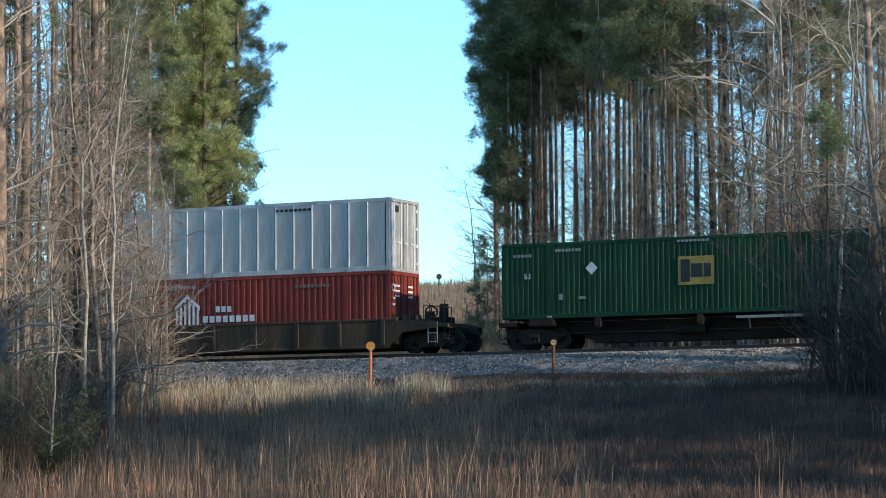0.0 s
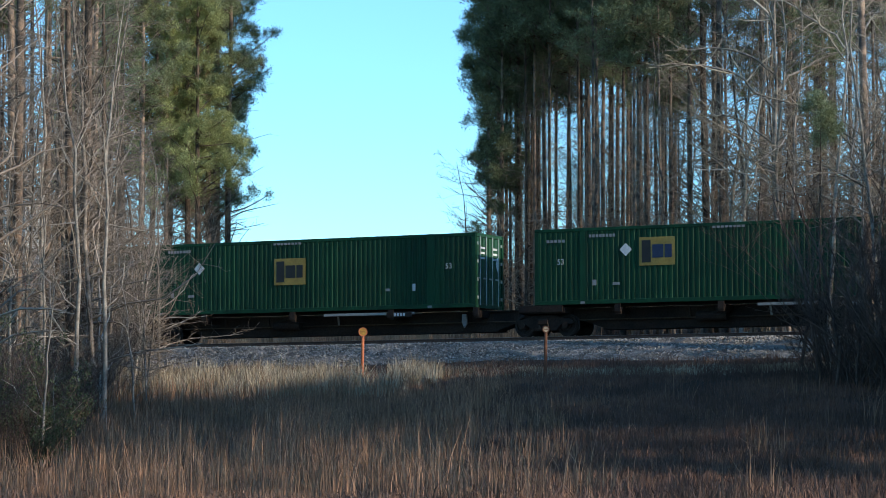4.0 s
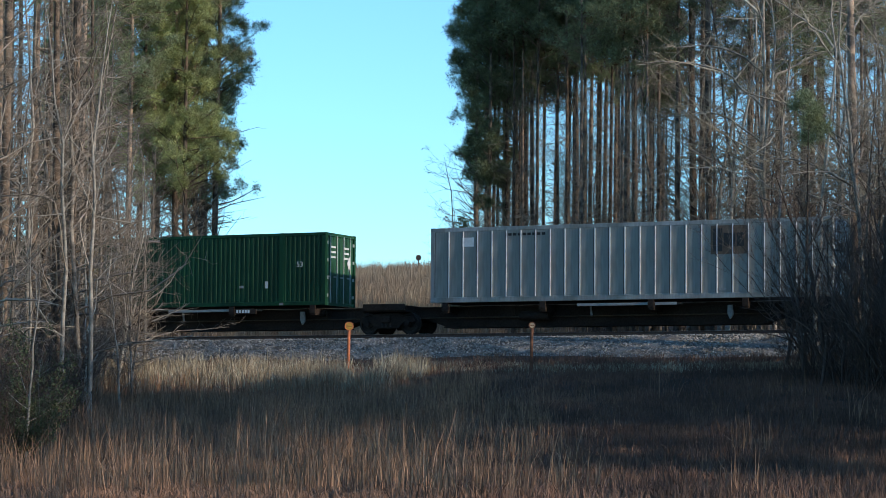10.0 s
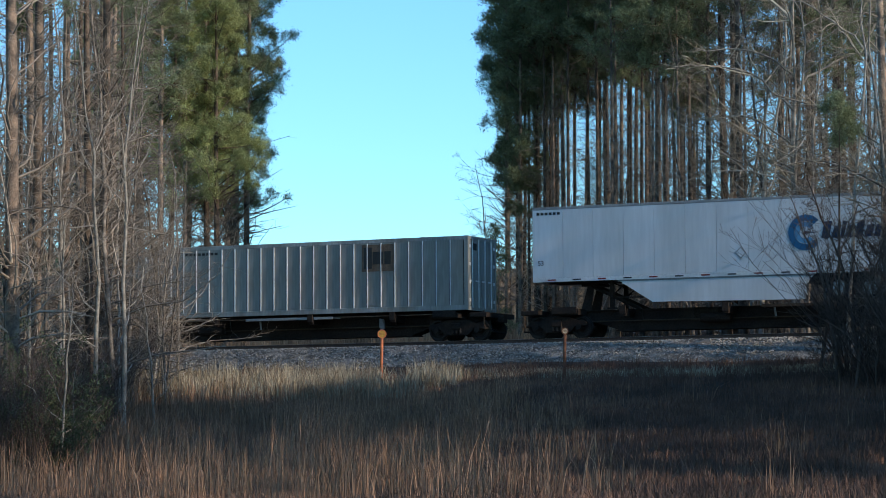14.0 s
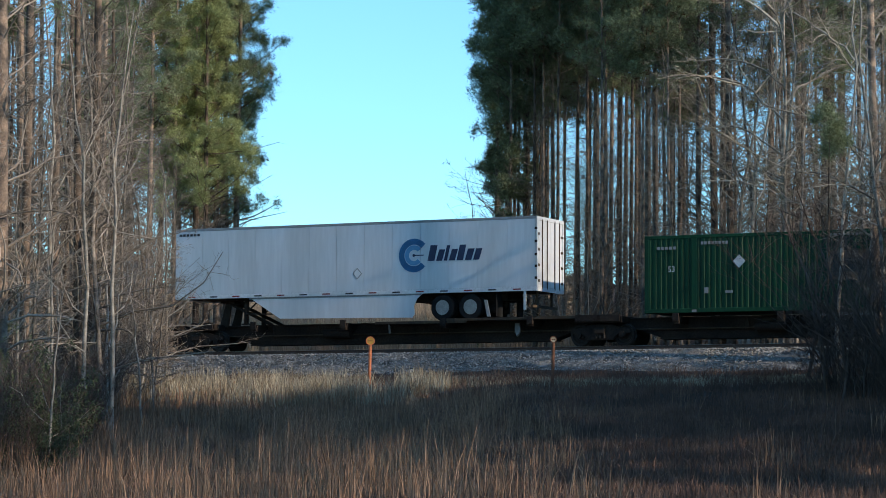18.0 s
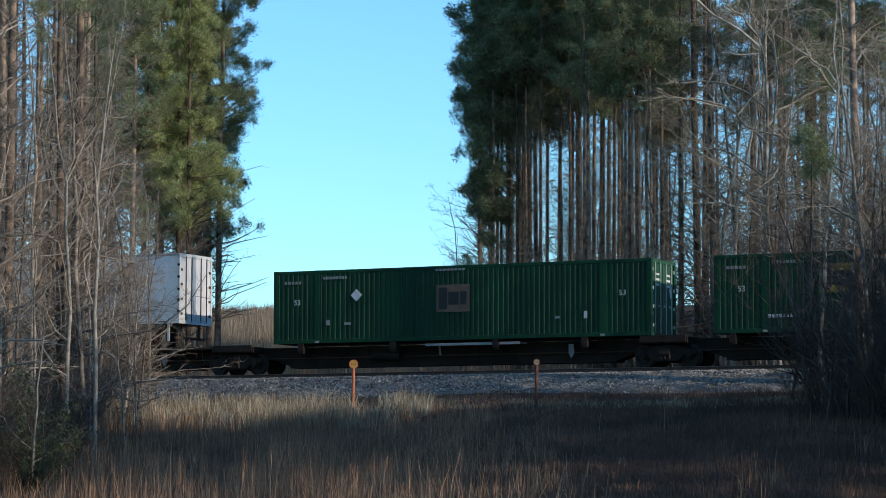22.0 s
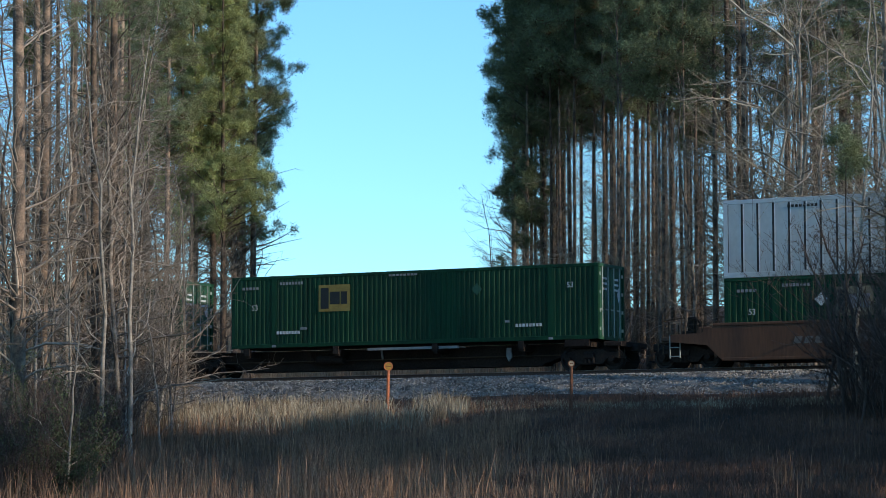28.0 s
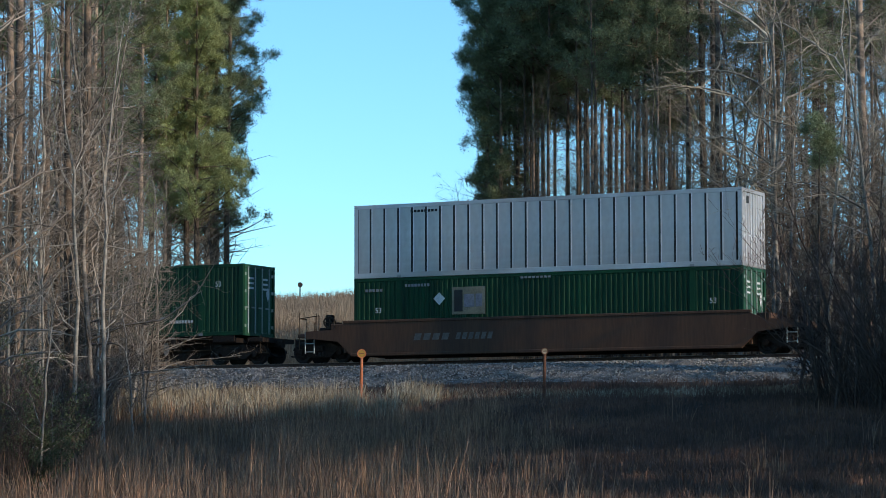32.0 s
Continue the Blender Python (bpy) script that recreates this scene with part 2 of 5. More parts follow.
# ---- mesh tools ----
class Shape:
    """Collects boxes, prisms and tubes into one mesh."""

    def __init__(self):
        self.v, self.f = [], []

    def add(self, verts, faces):
        k = len(self.v)
        self.v += [tuple(p) for p in verts]
        self.f += [tuple(i + k for i in f) for f in faces]
        return self

    def box(self, x0, x1, y0, y1, z0, z1, c=0.0):
        """A box; c: chamfer of the edges along x."""
        if not c:
            v = [(x, y, z) for x in (x0, x1) for y in (y0, y1) for z in (z0, z1)]
            return self.add(v, [(0, 1, 3, 2), (4, 6, 7, 5), (0, 4, 5, 1), (2, 3, 7, 6), (0, 2, 6, 4), (1, 5, 7, 3)])
        ring = [(y0 + c, z0), (y1 - c, z0), (y1, z0 + c), (y1, z1 - c), (y1 - c, z1), (y0 + c, z1), (y0, z1 - c), (y0, z0 + c)]
        return self.loft([(x0, ring), (x1, ring)])

    def loft(self, rings):
        """Rings of (y, z) at the given x, skinned and capped."""
        n = len(rings[0][1])
        v = [(x, y, z) for x, ring in rings for y, z in ring]
        f = []
        for k in range(len(rings) - 1):
            for i in range(n):
                j = (i + 1) % n
                f.append((k * n + i, (k + 1) * n + i, (k + 1) * n + j, k * n + j))
        f += [tuple(range(n)), tuple((len(rings) - 1) * n + i for i in reversed(range(n)))]
        return self.add(v, f)

    def prism(self, poly, y0, y1):
        """A polygon of (x, z) drawn out from y0 to y1."""
        n = len(poly)
        v = [(x, y0, z) for x, z in poly] + [(x, y1, z) for x, z in poly]
        f = [tuple(range(n)), tuple(reversed(range(n, 2 * n)))]
        f += [(i, n + i, n + (i + 1) % n, (i + 1) % n) for i in range(n)]
        return self.add(v, f)

    def disc(self, x, y0, y1, z, r, n=20, hole=0.0):
        """A round plate or wheel with its axis along y."""
        ring = [(math.cos(2 * math.pi * i / n), math.sin(2 * math.pi * i / n)) for i in range(n)]
        if not hole:
            return self.prism([(x + r * c, z + r * s) for c, s in ring], y0, y1)
        v = [(x + q * c, y, z + q * s) for y in (y0, y1) for q in (r, hole) for c, s in ring]
        f = []
        for i in range(n):
            j = (i + 1) % n
            f += [(i, j, n + j, n + i), (2 * n + i, 3 * n + i, 3 * n + j, 2 * n + j), (i, 2 * n + i, 2 * n + j, j), (n + i, n + j, 3 * n + j, 3 * n + i)]
        return self.add(v, f)

    def turned(self, x, z, profile, n=24):
        """A body of revolution about the y axis through (x, z); profile of (y, r)."""
        v = [(x + r * math.cos(2 * math.pi * i / n), y, z + r * math.sin(2 * math.pi * i / n)) for y, r in profile for i in range(n)]
        f = []
        for k in range(len(profile) - 1):
            for i in range(n):
                j = (i + 1) % n
                f.append((k * n + i, k * n + j, (k + 1) * n + j, (k + 1) * n + i))
        f += [tuple(reversed(range(n))), tuple((len(profile) - 1) * n + i for i in range(n))]
        return self.add(v, f)

    def rod(self, a, b, r, n=6):
        a, b = Vector(a), Vector(b)
        q = (b - a).to_track_quat("Z", "Y")
        ring = [q @ Vector((r * math.cos(2 * math.pi * i / n), r * math.sin(2 * math.pi * i / n), 0)) for i in range(n)]
        v = [a + p for p in ring] + [b + p for p in ring]
        f = [(i, (i + 1) % n, n + (i + 1) % n, n + i) for i in range(n)] + [tuple(reversed(range(n))), tuple(range(n, 2 * n))]
        return self.add(v, f)

    def mesh(self, name, smooth=False):
        me = bpy.data.meshes.new(name)
        me.from_pydata(self.v, [], self.f)
        bm = bmesh.new()
        bm.from_mesh(me)
        bmesh.ops.recalc_face_normals(bm, faces=bm.faces)
        bm.to_mesh(me)
        bm.free()
        if smooth:
            me.shade_smooth()
        return me


def part(name, shape, mat, parent, label="", at=None, smooth=False):
    """Links a shape as one mesh object under a thing or a part."""
    me = shape if isinstance(shape, bpy.types.Mesh) else shape.mesh(name, smooth)
    if not me.materials:
        me.materials.append(mat)
    ob = new(name, me)
    ob.parent = parent
    if at is not None:
        ob.matrix_basis = at
    return tagged(ob, label)


def thing(name, label, category, group="", kind="", at=None):
    ob = tagged(new(name), label, category, group, kind)
    ob.empty_display_size = 0.2
    if at is not None:
        ob.matrix_basis = at
    return ob


def quick_mesh(name, verts, faces, mat, smooth=False):
    """A mesh straight from arrays: verts (n, 3), faces (m, 3 or 4)."""
    me = bpy.data.meshes.new(name)
    verts, faces = np.asarray(verts, np.float32), np.asarray(faces, np.int32)
    k = faces.shape[1]
    me.vertices.add(len(verts))
    me.vertices.foreach_set("co", verts.ravel())
    me.loops.add(faces.size)
    me.loops.foreach_set("vertex_index", faces.ravel())
    me.polygons.add(len(faces))
    me.polygons.foreach_set("loop_start", np.arange(0, faces.size, k, dtype=np.int32))
    me.polygons.foreach_set("use_smooth", np.full(len(faces), smooth))
    me.update(calc_edges=True)
    me.validate()
    me.materials.append(mat)
    return me


def writing(name, text, size, mat, parent, at, label=""):
    curve = bpy.data.curves.new(name, "FONT")
    curve.body, curve.size, curve.extrude = text, size, 0.004
    curve.align_x, curve.align_y = "CENTER", "CENTER"
    temp = bpy.data.objects.new(name, curve)
    me = bpy.data.meshes.new_from_object(temp)
    bpy.data.objects.remove(temp)
    me.name = name
    me.materials.clear()
    me.materials.append(mat)
    return part(name, me, mat, parent, label, at)


# ---- ground and track ----
def make_ground():
    near = np.arange(-62, 62.1, 1.0)
    xs = np.concatenate([[-3000, -1200, -500, -250, -150, -100, -80], near, [80, 100, 150, 250, 500, 1200, 3000]])
    ys = np.concatenate([[-2000, -600, -200, -80, -40, -20, -8], np.arange(0, 172, 1.0), np.arange(172, 232, 2.5), [245, 260, 340, 480, 800, 1500, 3000]])
    verts = [(x, y, ground_z(x, y)) for y in ys for x in xs]
    w = len(xs)
    faces = [(j * w + i, j * w + i + 1, (j + 1) * w + i + 1, (j + 1) * w + i) for j in range(len(ys) - 1) for i in range(w - 1)]
    ob = new("ground", quick_mesh("ground", verts, faces, SOIL, True))
    tagged(ob, "rising clearing of brown soil under dead grass", "ground", kind="structure")


def track_pose(s, z=RAIL):
    p = U * s + N * MID
    return pose(p.x, p.y, z, 0, 0, -TRACK)


def make_track():
    """Ballast bank, ties and rails, in the track's own axes: x along it, y away from the camera, z from the top of rail."""
    root = thing("railway_track", "single railway track on a grey crushed-stone bank", "railway track", kind="structure", at=track_pose(-45))
    half = 130
    bed = []
    xs = np.arange(-half, half + 0.1, 0.8)
    section = [(-3.75, -1.15), (-3.3, -0.86), (-2.5, -0.52), (-1.75, -0.22), (-0.9, -0.2), (0.9, -0.2), (1.75, -0.22), (2.5, -0.52), (3.3, -0.86), (3.75, -1.15)]
    for x in xs:
        bed += [(x, y + 0.10 * noise.noise((x * 0.5, y, 1)), z + 0.06 * noise.noise((x * 0.9, y * 2, 5))) for y, z in section]
    w = len(section)
    faces = [(j * w + i, (j + 1) * w + i, (j + 1) * w + i + 1, j * w + i + 1) for j in range(len(xs) - 1) for i in range(w - 1)]
    part("ballast_bank", quick_mesh("ballast_bank", bed, faces, BALLAST, True), BALLAST, root)
    # loose stones over the camera's side of the bank
    rng = np.random.default_rng(4)
    n = 24000
    x = rng.uniform(-48, 48, n)
    y = rng.uniform(-3.9, -1.2, n)
    z = np.interp(y, [a for a, b in section], [b for a, b in section]) + 0.01
    size = rng.uniform(0.03, 0.065, n)
    octa = np.array([(1, 0, 0), (-1, 0, 0), (0, 1, 0), (0, -1, 0), (0, 0, 0.8), (0, 0, -0.8)])
    tri = np.array([(0, 2, 4), (2, 1, 4), (1, 3, 4), (3, 0, 4), (2, 0, 5), (1, 2, 5), (3, 1, 5), (0, 3, 5)])
    jitter = rng.uniform(0.6, 1.4, (n, 6, 3))
    ang = rng.uniform(0, 6.28, n)
    base = octa[None] * jitter * size[:, None, None]
    c, s = np.cos(ang)[:, None], np.sin(ang)[:, None]
    v = np.stack([base[..., 0] * c - base[..., 1] * s + x[:, None], base[..., 0] * s + base[..., 1] * c + y[:, None], base[..., 2] + z[:, None]], -1)
    f = tri[None] + (np.arange(n) * 6)[:, None, None]
    tagged(part("loose_ballast", quick_mesh("loose_ballast", v.reshape(-1, 3), f.reshape(-1, 3), STONE), STONE, root), kind="stuff")
    tie = Shape().box(-0.115, 0.115, -1.3, 1.3, -0.37, -0.175, 0.015).mesh("tie")
    rest = Shape()
    for i in range(440):
        x = -114.5 + i * 0.52
        if -25 < x < 45:
            part("tie", tie, TIMBER, root, at=pose(x + 0.02 * math.sin(i * 7.1), 0.03 * math.sin(i * 3.7), 0, 0, 0, math.sin(i * 5.3)))
        else:
            rest.box(x - 0.115, x + 0.115, -1.3, 1.3, -0.37, -0.175)
    tagged(part("tie_row", rest, TIMBER, root), kind="stuff")
    for y in (-0.755, 0.755):
        rail = Shape()
        rail.loft([(x, [(y - 0.07, -0.175), (y + 0.07, -0.175), (y + 0.07, -0.16), (y + 0.012, -0.13), (y + 0.012, -0.045), (y + 0.036, -0.035), (y + 0.036, -0.008), (y - 0.036, -0.008), (y - 0.036, -0.035), (y - 0.012, -0.045), (y - 0.012, -0.13), (y - 0.07, -0.16)]) for x in (-half, half)])
        r = part("rail", rail, RAILSTEEL, root)
        part("rail_head", Shape().box(-half, half, y - 0.034, y + 0.034, -0.009, 0.0, 0.006), SHINE, r, "shiny worn rail head")


def make_sunlit_ground():
    """A strip on the far side of the railway, coloured pale to stand for sunlit ground."""
    verts, faces = [], []
    xs = np.arange(-95, 20, 1.5)
    for s in xs:
        for k in range(6):
            p = U * s + N * (103.6 + k * 0.9 + 0.25 * noise.noise((s * 0.2, k, 2)))
            verts.append((p.x, p.y, ground_z(p.x, p.y) + (0.03 if 0 < k < 5 else -0.1)))
    faces = [(j * 6 + i, (j + 1) * 6 + i, (j + 1) * 6 + i + 1, j * 6 + i + 1) for j in range(len(xs) - 1) for i in range(5)]
    tagged(new("service_road", quick_mesh("service_road", verts, faces, SUNLIT_GROUND, True)), "pale strip of ground beside the railway, coloured as if sunlit", "road", kind="structure")


def blades(rng, n, spot_of, height, width, per, lean=0.25, spread=0.12):
    """Tufts of narrow grass blades, each of two tapering pieces."""
    base = np.array([spot_of(rng) for _ in range(n)])
    hs = np.repeat(height(rng, n), per) * rng.uniform(0.55, 1.1, n * per)
    b = np.repeat(base, per, 0) + np.stack([rng.normal(0, spread, n * per), rng.normal(0, spread, n * per), np.zeros(n * per)], 1)
    a = rng.uniform(0, 6.28, n * per)
    tilt = np.abs(rng.normal(0, lean, n * per))
    way = np.stack([np.cos(a), np.sin(a), np.zeros_like(a)], 1)
    face = rng.uniform(-0.9, 0.9, n * per)
    side = np.stack([np.cos(face), np.sin(face), np.zeros_like(a)], 1) * (width * rng.uniform(0.6, 1.3, n * per))[:, None]
    up = np.array([0, 0, 1.0])
    mid = b + up * (hs * 0.55)[:, None] + way * (hs * tilt * 0.35)[:, None]
    tip = b + up * (hs * np.cos(tilt * 0.8))[:, None] + way * (hs * tilt)[:, None]
    b = b - up * 0.06
    v = np.stack([b - side, b + side, mid + side * 0.75, mid - side * 0.75, tip], 1).reshape(-1, 3)
    k = (np.arange(n * per) * 5)[:, None]
    f = np.concatenate([k + np.array([[0, 1, 2]]), k + np.array([[0, 2, 3]]), k + np.array([[3, 2, 4]])])
    return v, f


POSTS = (spot(-1.66, 95), spot(2.35, 92))


def clear_of_posts(p):
    return all((p.x - a) ** 2 + (p.y - b) ** 2 > (0.5 if p.y > b else 2.2) or abs(p.x - a) > 0.35 for a, b, _ in POSTS)


def make_grass():
    rng = np.random.default_rng(8)

    def field(lo, hi, patchy):
        def pick(r):
            while True:
                d = r.uniform(lo, hi)
                s = r.uniform(-52, -8) if d > 66 else r.uniform(-46, 4)
                p = U * s + N * d
                if abs(math.degrees(math.atan2(p.x, p.y))) > 11.5 or (patchy > 0 and not clear_of_posts(p)):
                    continue
                bare = 0.7 * min(1.0, max(0.0, (math.degrees(math.atan2(p.x, p.y)) - 0.5) / 5)) * (patchy > 0)
                if noise.noise((p.x * 0.45, p.y * 0.45, 7)) + r.uniform(-0.5, 0.5) > patchy + bare:
                    return p.x, p.y, ground_z(p.x, p.y)
        return pick

    v, f = blades(rng, 2600, field(38, 80, 0.24), lambda r, n: r.uniform(0.45, 1.35, n) * r.uniform(0.7, 1.2, n), 0.008, 6, 0.28, 0.2)
    tagged(new("tall_dry_grass", quick_mesh("tall_dry_grass", v, f, DRY)), "tall tan broom grass, dead and standing", "grass", kind="stuff")
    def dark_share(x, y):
        """The right of the clearing grows dead weeds in place of grass, their dark tone also deepening the shade."""
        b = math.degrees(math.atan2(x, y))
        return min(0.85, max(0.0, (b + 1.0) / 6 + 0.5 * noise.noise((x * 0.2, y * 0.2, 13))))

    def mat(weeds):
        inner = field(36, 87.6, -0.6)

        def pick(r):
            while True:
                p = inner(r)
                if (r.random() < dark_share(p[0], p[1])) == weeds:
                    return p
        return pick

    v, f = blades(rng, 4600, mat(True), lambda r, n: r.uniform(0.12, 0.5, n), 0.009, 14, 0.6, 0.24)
    tagged(new("dead_weeds", quick_mesh("dead_weeds", v, f, SHADED_WEEDS)), "brown dead weeds, matted and brittle, darkened for the shade", "weeds", kind="stuff")
    v, f = blades(rng, 9000, mat(False), lambda r, n: r.uniform(0.12, 0.34, n), 0.009, 12, 0.8, 0.22)
    tagged(new("matted_grass", quick_mesh("matted_grass", v, f, THATCH)), "low matted brown grass and dead weeds", "grass", kind="stuff")

    def strip(r):
        while True:
            d, s = r.uniform(79.5, 84.8), r.uniform(-60, -41)
            p = U * s + N * d
            if clear_of_posts(p) and noise.noise((p.x * 0.7, p.y * 0.7, 21)) + r.uniform(-0.35, 0.35) > -0.12:
                return p.x, p.y, ground_z(p.x, p.y)

    v, f = blades(rng, 1900, strip, lambda r, n: r.uniform(0.3, 1.15, n), 0.013, 9, 0.34, 0.13)
    tagged(new("trackside_grass", quick_mesh("trackside_grass", v, f, STRAW)), "pale straw-coloured grass along the railway bank", "grass", kind="stuff")

    # short grass in pale straw, which draws the sunlit streak below the ballast
    def verge(r):
        s = r.uniform(-43, -20)
        p = U * s + N * (85.6 + 0.3 * math.sin(s * 0.4) + r.normal(0, 0.45))
        return p.x, p.y, ground_z(p.x, p.y)

    v, f = blades(rng, 2200, verge, lambda r, n: r.uniform(0.07, 0.20, n), 0.012, 10, 0.7, 0.2)
    tagged(new("verge_grass", quick_mesh("verge_grass", v, f, STRAW)), "thin line of short grass below the ballast, pale as a sunlit streak", "grass", kind="stuff")

    def bank(r):
        while True:
            d, s = (r.uniform(97, 120) if r.random() < 0.2 else r.uniform(120, 190)), r.uniform(-125, -20)
            p = U * s + N * d
            if not 103 < d < 109 and -6.5 < math.degrees(math.atan2(p.x, p.y)) < 3.5:
                return p.x, p.y, ground_z(p.x, p.y)

    v, f = blades(rng, 7500, bank, lambda r, n: r.uniform(0.7, 1.5, n), 0.014, 13, 0.16, 0.2)
    tagged(new("bank_grass", quick_mesh("bank_grass", v, f, BANKGRASS)), "dense russet dead grass over the bank behind the railway", "grass", kind="stuff")


def marker_post(bearing, dist, height, post_mat, disc_mat, label, disc=0.19):
    x, y, z = spot(bearing, dist)
    root = thing("marker_post", label, "marker post", "pipeline markers", at=pose(x, y, z - 0.15, 0, 1.0, 0))
    h = height + 0.15
    part("post", Shape().turned(0, 0, [(0, 0.06), (h - disc, 0.055), (h - disc + 0.01, 0.03)], 10).mesh("post"), post_mat, root, at=pose(0, 0, 0, 90, 0, 0))
    part("disc", Shape().disc(0, -0.035, 0.035, h, disc, 24), disc_mat, root, "round warning disc")
    part("rim", Shape().disc(0, -0.045, 0.045, h, disc + 0.012, 24, disc - 0.02), RUSTPOST if post_mat is not ORANGE else ORANGE, root)
    part("label_bar", Shape().box(-disc * 0.6, disc * 0.6, -0.04, -0.034, h - 0.015, h + 0.015), RUSTPOST, root)
    return root


def make_posts():
    marker_post(-1.66, 95, 1.88, ORANGE, OCHRE, "orange post with a round yellow pipeline disc in straw grass", 0.15)
    marker_post(2.35, 92, 1.68, RUSTPOST, PALECAP, "rusty brown post with a pale round cap in dead grass", 0.11)
    marker_post(-3.0, 206, 1.9, BLACKDECAL, BLACKDECAL, "thin dark post with a round disc on the far bank", 0.19)
    marker_post(-0.14, 203, 1.5, BLACKDECAL, BLACKDECAL, "thin dark post with a round disc on the far bank", 0.21)


make_ground()
make_track()
make_sunlit_ground()
make_posts()
make_grass()


# ---- the train ----
# Each car and load in its own axes: x along the train, y away from the camera, z up from its base.
LONG, WIDE, TALL = 16.15, 2.59, 2.896
HL, HW = LONG / 2, WIDE / 2
movers, wheelsets = [], []


def rolling(ob, s, z):
    """Notes a thing that goes with the train: its place along the train, and its height over the rail."""
    movers.append((ob, s, z))
    ob.matrix_basis = track_pose(s, RAIL + z)
    return ob


def corrugated(x0, x1, z0, z1, y, pitch=0.216, depth=0.036):
    """A pressed steel wall of upright ribs, with its back."""
    sh, n = Shape(), max(1, round((x1 - x0) / pitch))
    p = (x1 - x0) / n
    line = []
    for i in range(n):
        x = x0 + i * p
        line += [(x, y), (x + p * 0.36, y), (x + p * 0.50, y + depth), (x + p * 0.86, y + depth)]
    line.append((x1, y))
    v = [(x, q, z) for z in (z0, z1) for x, q in line]
    m = len(line)
    sh.add(v, [(i, i + 1, m + i + 1, m + i) for i in range(m - 1)])
    sh.box(x0, x1, y + depth + 0.01, y + depth + 0.02, z0, z1)
    return sh


def frame_parts(root, mat, castings=True, post=0.16, rail=0.13, low=0.16):
    """Corner posts, rails, roof, floor and castings common to all boxes."""
    for x in (-HL, HL - post):
        for y in (-HW, HW - post):
            part("corner_post", Shape().box(x, x + post, y, y + post, 0.12, TALL - 0.12), mat, root)
    for y in (-HW, HW - 0.08):
        part("top_rail", Shape().box(-HL + post, HL - post, y, y + 0.08, TALL - rail, TALL - 0.004, 0.012), mat, root)
        part("bottom_rail", Shape().box(-HL + post, HL - post, y, y + 0.08, 0.0, low, 0.012), mat, root)
    roof = Shape()
    for i in range(34):
        x = -HL + 0.12 + i * (LONG - 0.24) / 34
        roof.box(x, x + (LONG - 0.24) / 34 - 0.03, -HW + 0.085, HW - 0.085, TALL - 0.06, TALL - 0.02)
    roof.box(-HL + 0.1, HL - 0.1, -HW + 0.085, HW - 0.085, TALL - 0.075, TALL - 0.062)
    part("roof", roof, mat, root)
    part("floor_pan", Shape().box(-HL + 0.17, HL - 0.17, -HW + 0.085, HW - 0.085, 0.02, 0.10), CARBLACK, root)
    if castings:
        for x in (-HL, -6.1, 6.1, HL):
            for y in (-HW - 0.006, HW - 0.166):
                for z in (0, TALL - 0.118):
                    c = Shape().box(max(-HL, x - 0.09) if x < HL else HL - 0.178, min(HL, x + 0.09) if x > -HL else -HL + 0.178, y, y + 0.172, z, z + 0.122, 0.02)
                    part("corner_casting", c, mat if z or abs(x) > 7 else GREYMARK, root)


def doors(root, mat, lock_mat, sign=True, marks=True, x=HL):
    """Two hinged doors with lock rods at the end x."""
    for k, y in enumerate((-1.12, 0.01)):
        d = Shape()
        for i in range(4):
            d.box(x - 0.09, x - 0.035, y + i * 0.275, y + i * 0.275 + 0.25, 0.18, TALL - 0.16)
        d.box(x - 0.10, x - 0.06, y, y + 1.10, 0.15, TALL - 0.14)
        leaf = part("door", d, mat, root)
        for q in (0.27, 0.83):
            part("lock_rod", Shape().rod((x - 0.01, y + q, 0.10), (x - 0.01, y + q, TALL - 0.1), 0.025, 8), lock_mat, leaf, "upright steel lock rod")
            part("lock_handle", Shape().box(x - 0.02, x + 0.012, y + q - 0.28, y + q, 1.12, 1.18), lock_mat, leaf)
        for z in (0.4, 1.1, 1.8, 2.5):
            yy = y if k == 0 else y + 1.06
            part("hinge", Shape().box(x - 0.03, x + 0.006, yy - 0.03, yy + 0.10, z - 0.06, z + 0.06), lock_mat, leaf)
        if marks:
            for i in range(3):
                part("number_bar", Shape().box(x - 0.032, x - 0.026, y + 0.35, y + 0.75, 2.3 - i * 0.2, 2.38 - i * 0.2), WHITEMARK, leaf)
    part("door_header", Shape().box(x - 0.09, x - 0.004, -HW + 0.16, HW - 0.16, TALL - 0.13, TALL - 0.005), mat, root)
    part("door_sill", Shape().box(x - 0.09, x - 0.004, -HW + 0.16, HW - 0.16, 0.0, 0.14), mat, root)


def blank_end(root, mat, x=-HL):
    part("front_wall", corrugated(-HW + 0.16, HW - 0.16, 0.0, TALL, 0, 0.24).mesh("front_wall"), mat, root, at=pose(x + 0.06, 0, 0, 0, 0, -90))


def decal(root, name, x0, x1, z0, z1, mat, proud=0.012, label="", parent=None):
    return part(name, Shape().box(x0 - HL, x1 - HL, -HW - proud, -HW - proud + 0.006, z0, z1), mat, parent or root, label)


def size_mark(root, x, z, mat=WHITEMARK, size=0.30):
    writing("size_mark", "53", size, mat, root, pose(x - HL, -HW - 0.012, z, 90, 0, 0), "painted size number 53")


def bars(root, x0, x1, z, h, count, mat=WHITEMARK, name="number_bar", proud=0.012):
    step = (x1 - x0) / count
    for i in range(count):
        decal(root, name, x0 + i * step, x0 + (i + 0.72) * step, z - h / 2, z + h / 2, mat, proud)


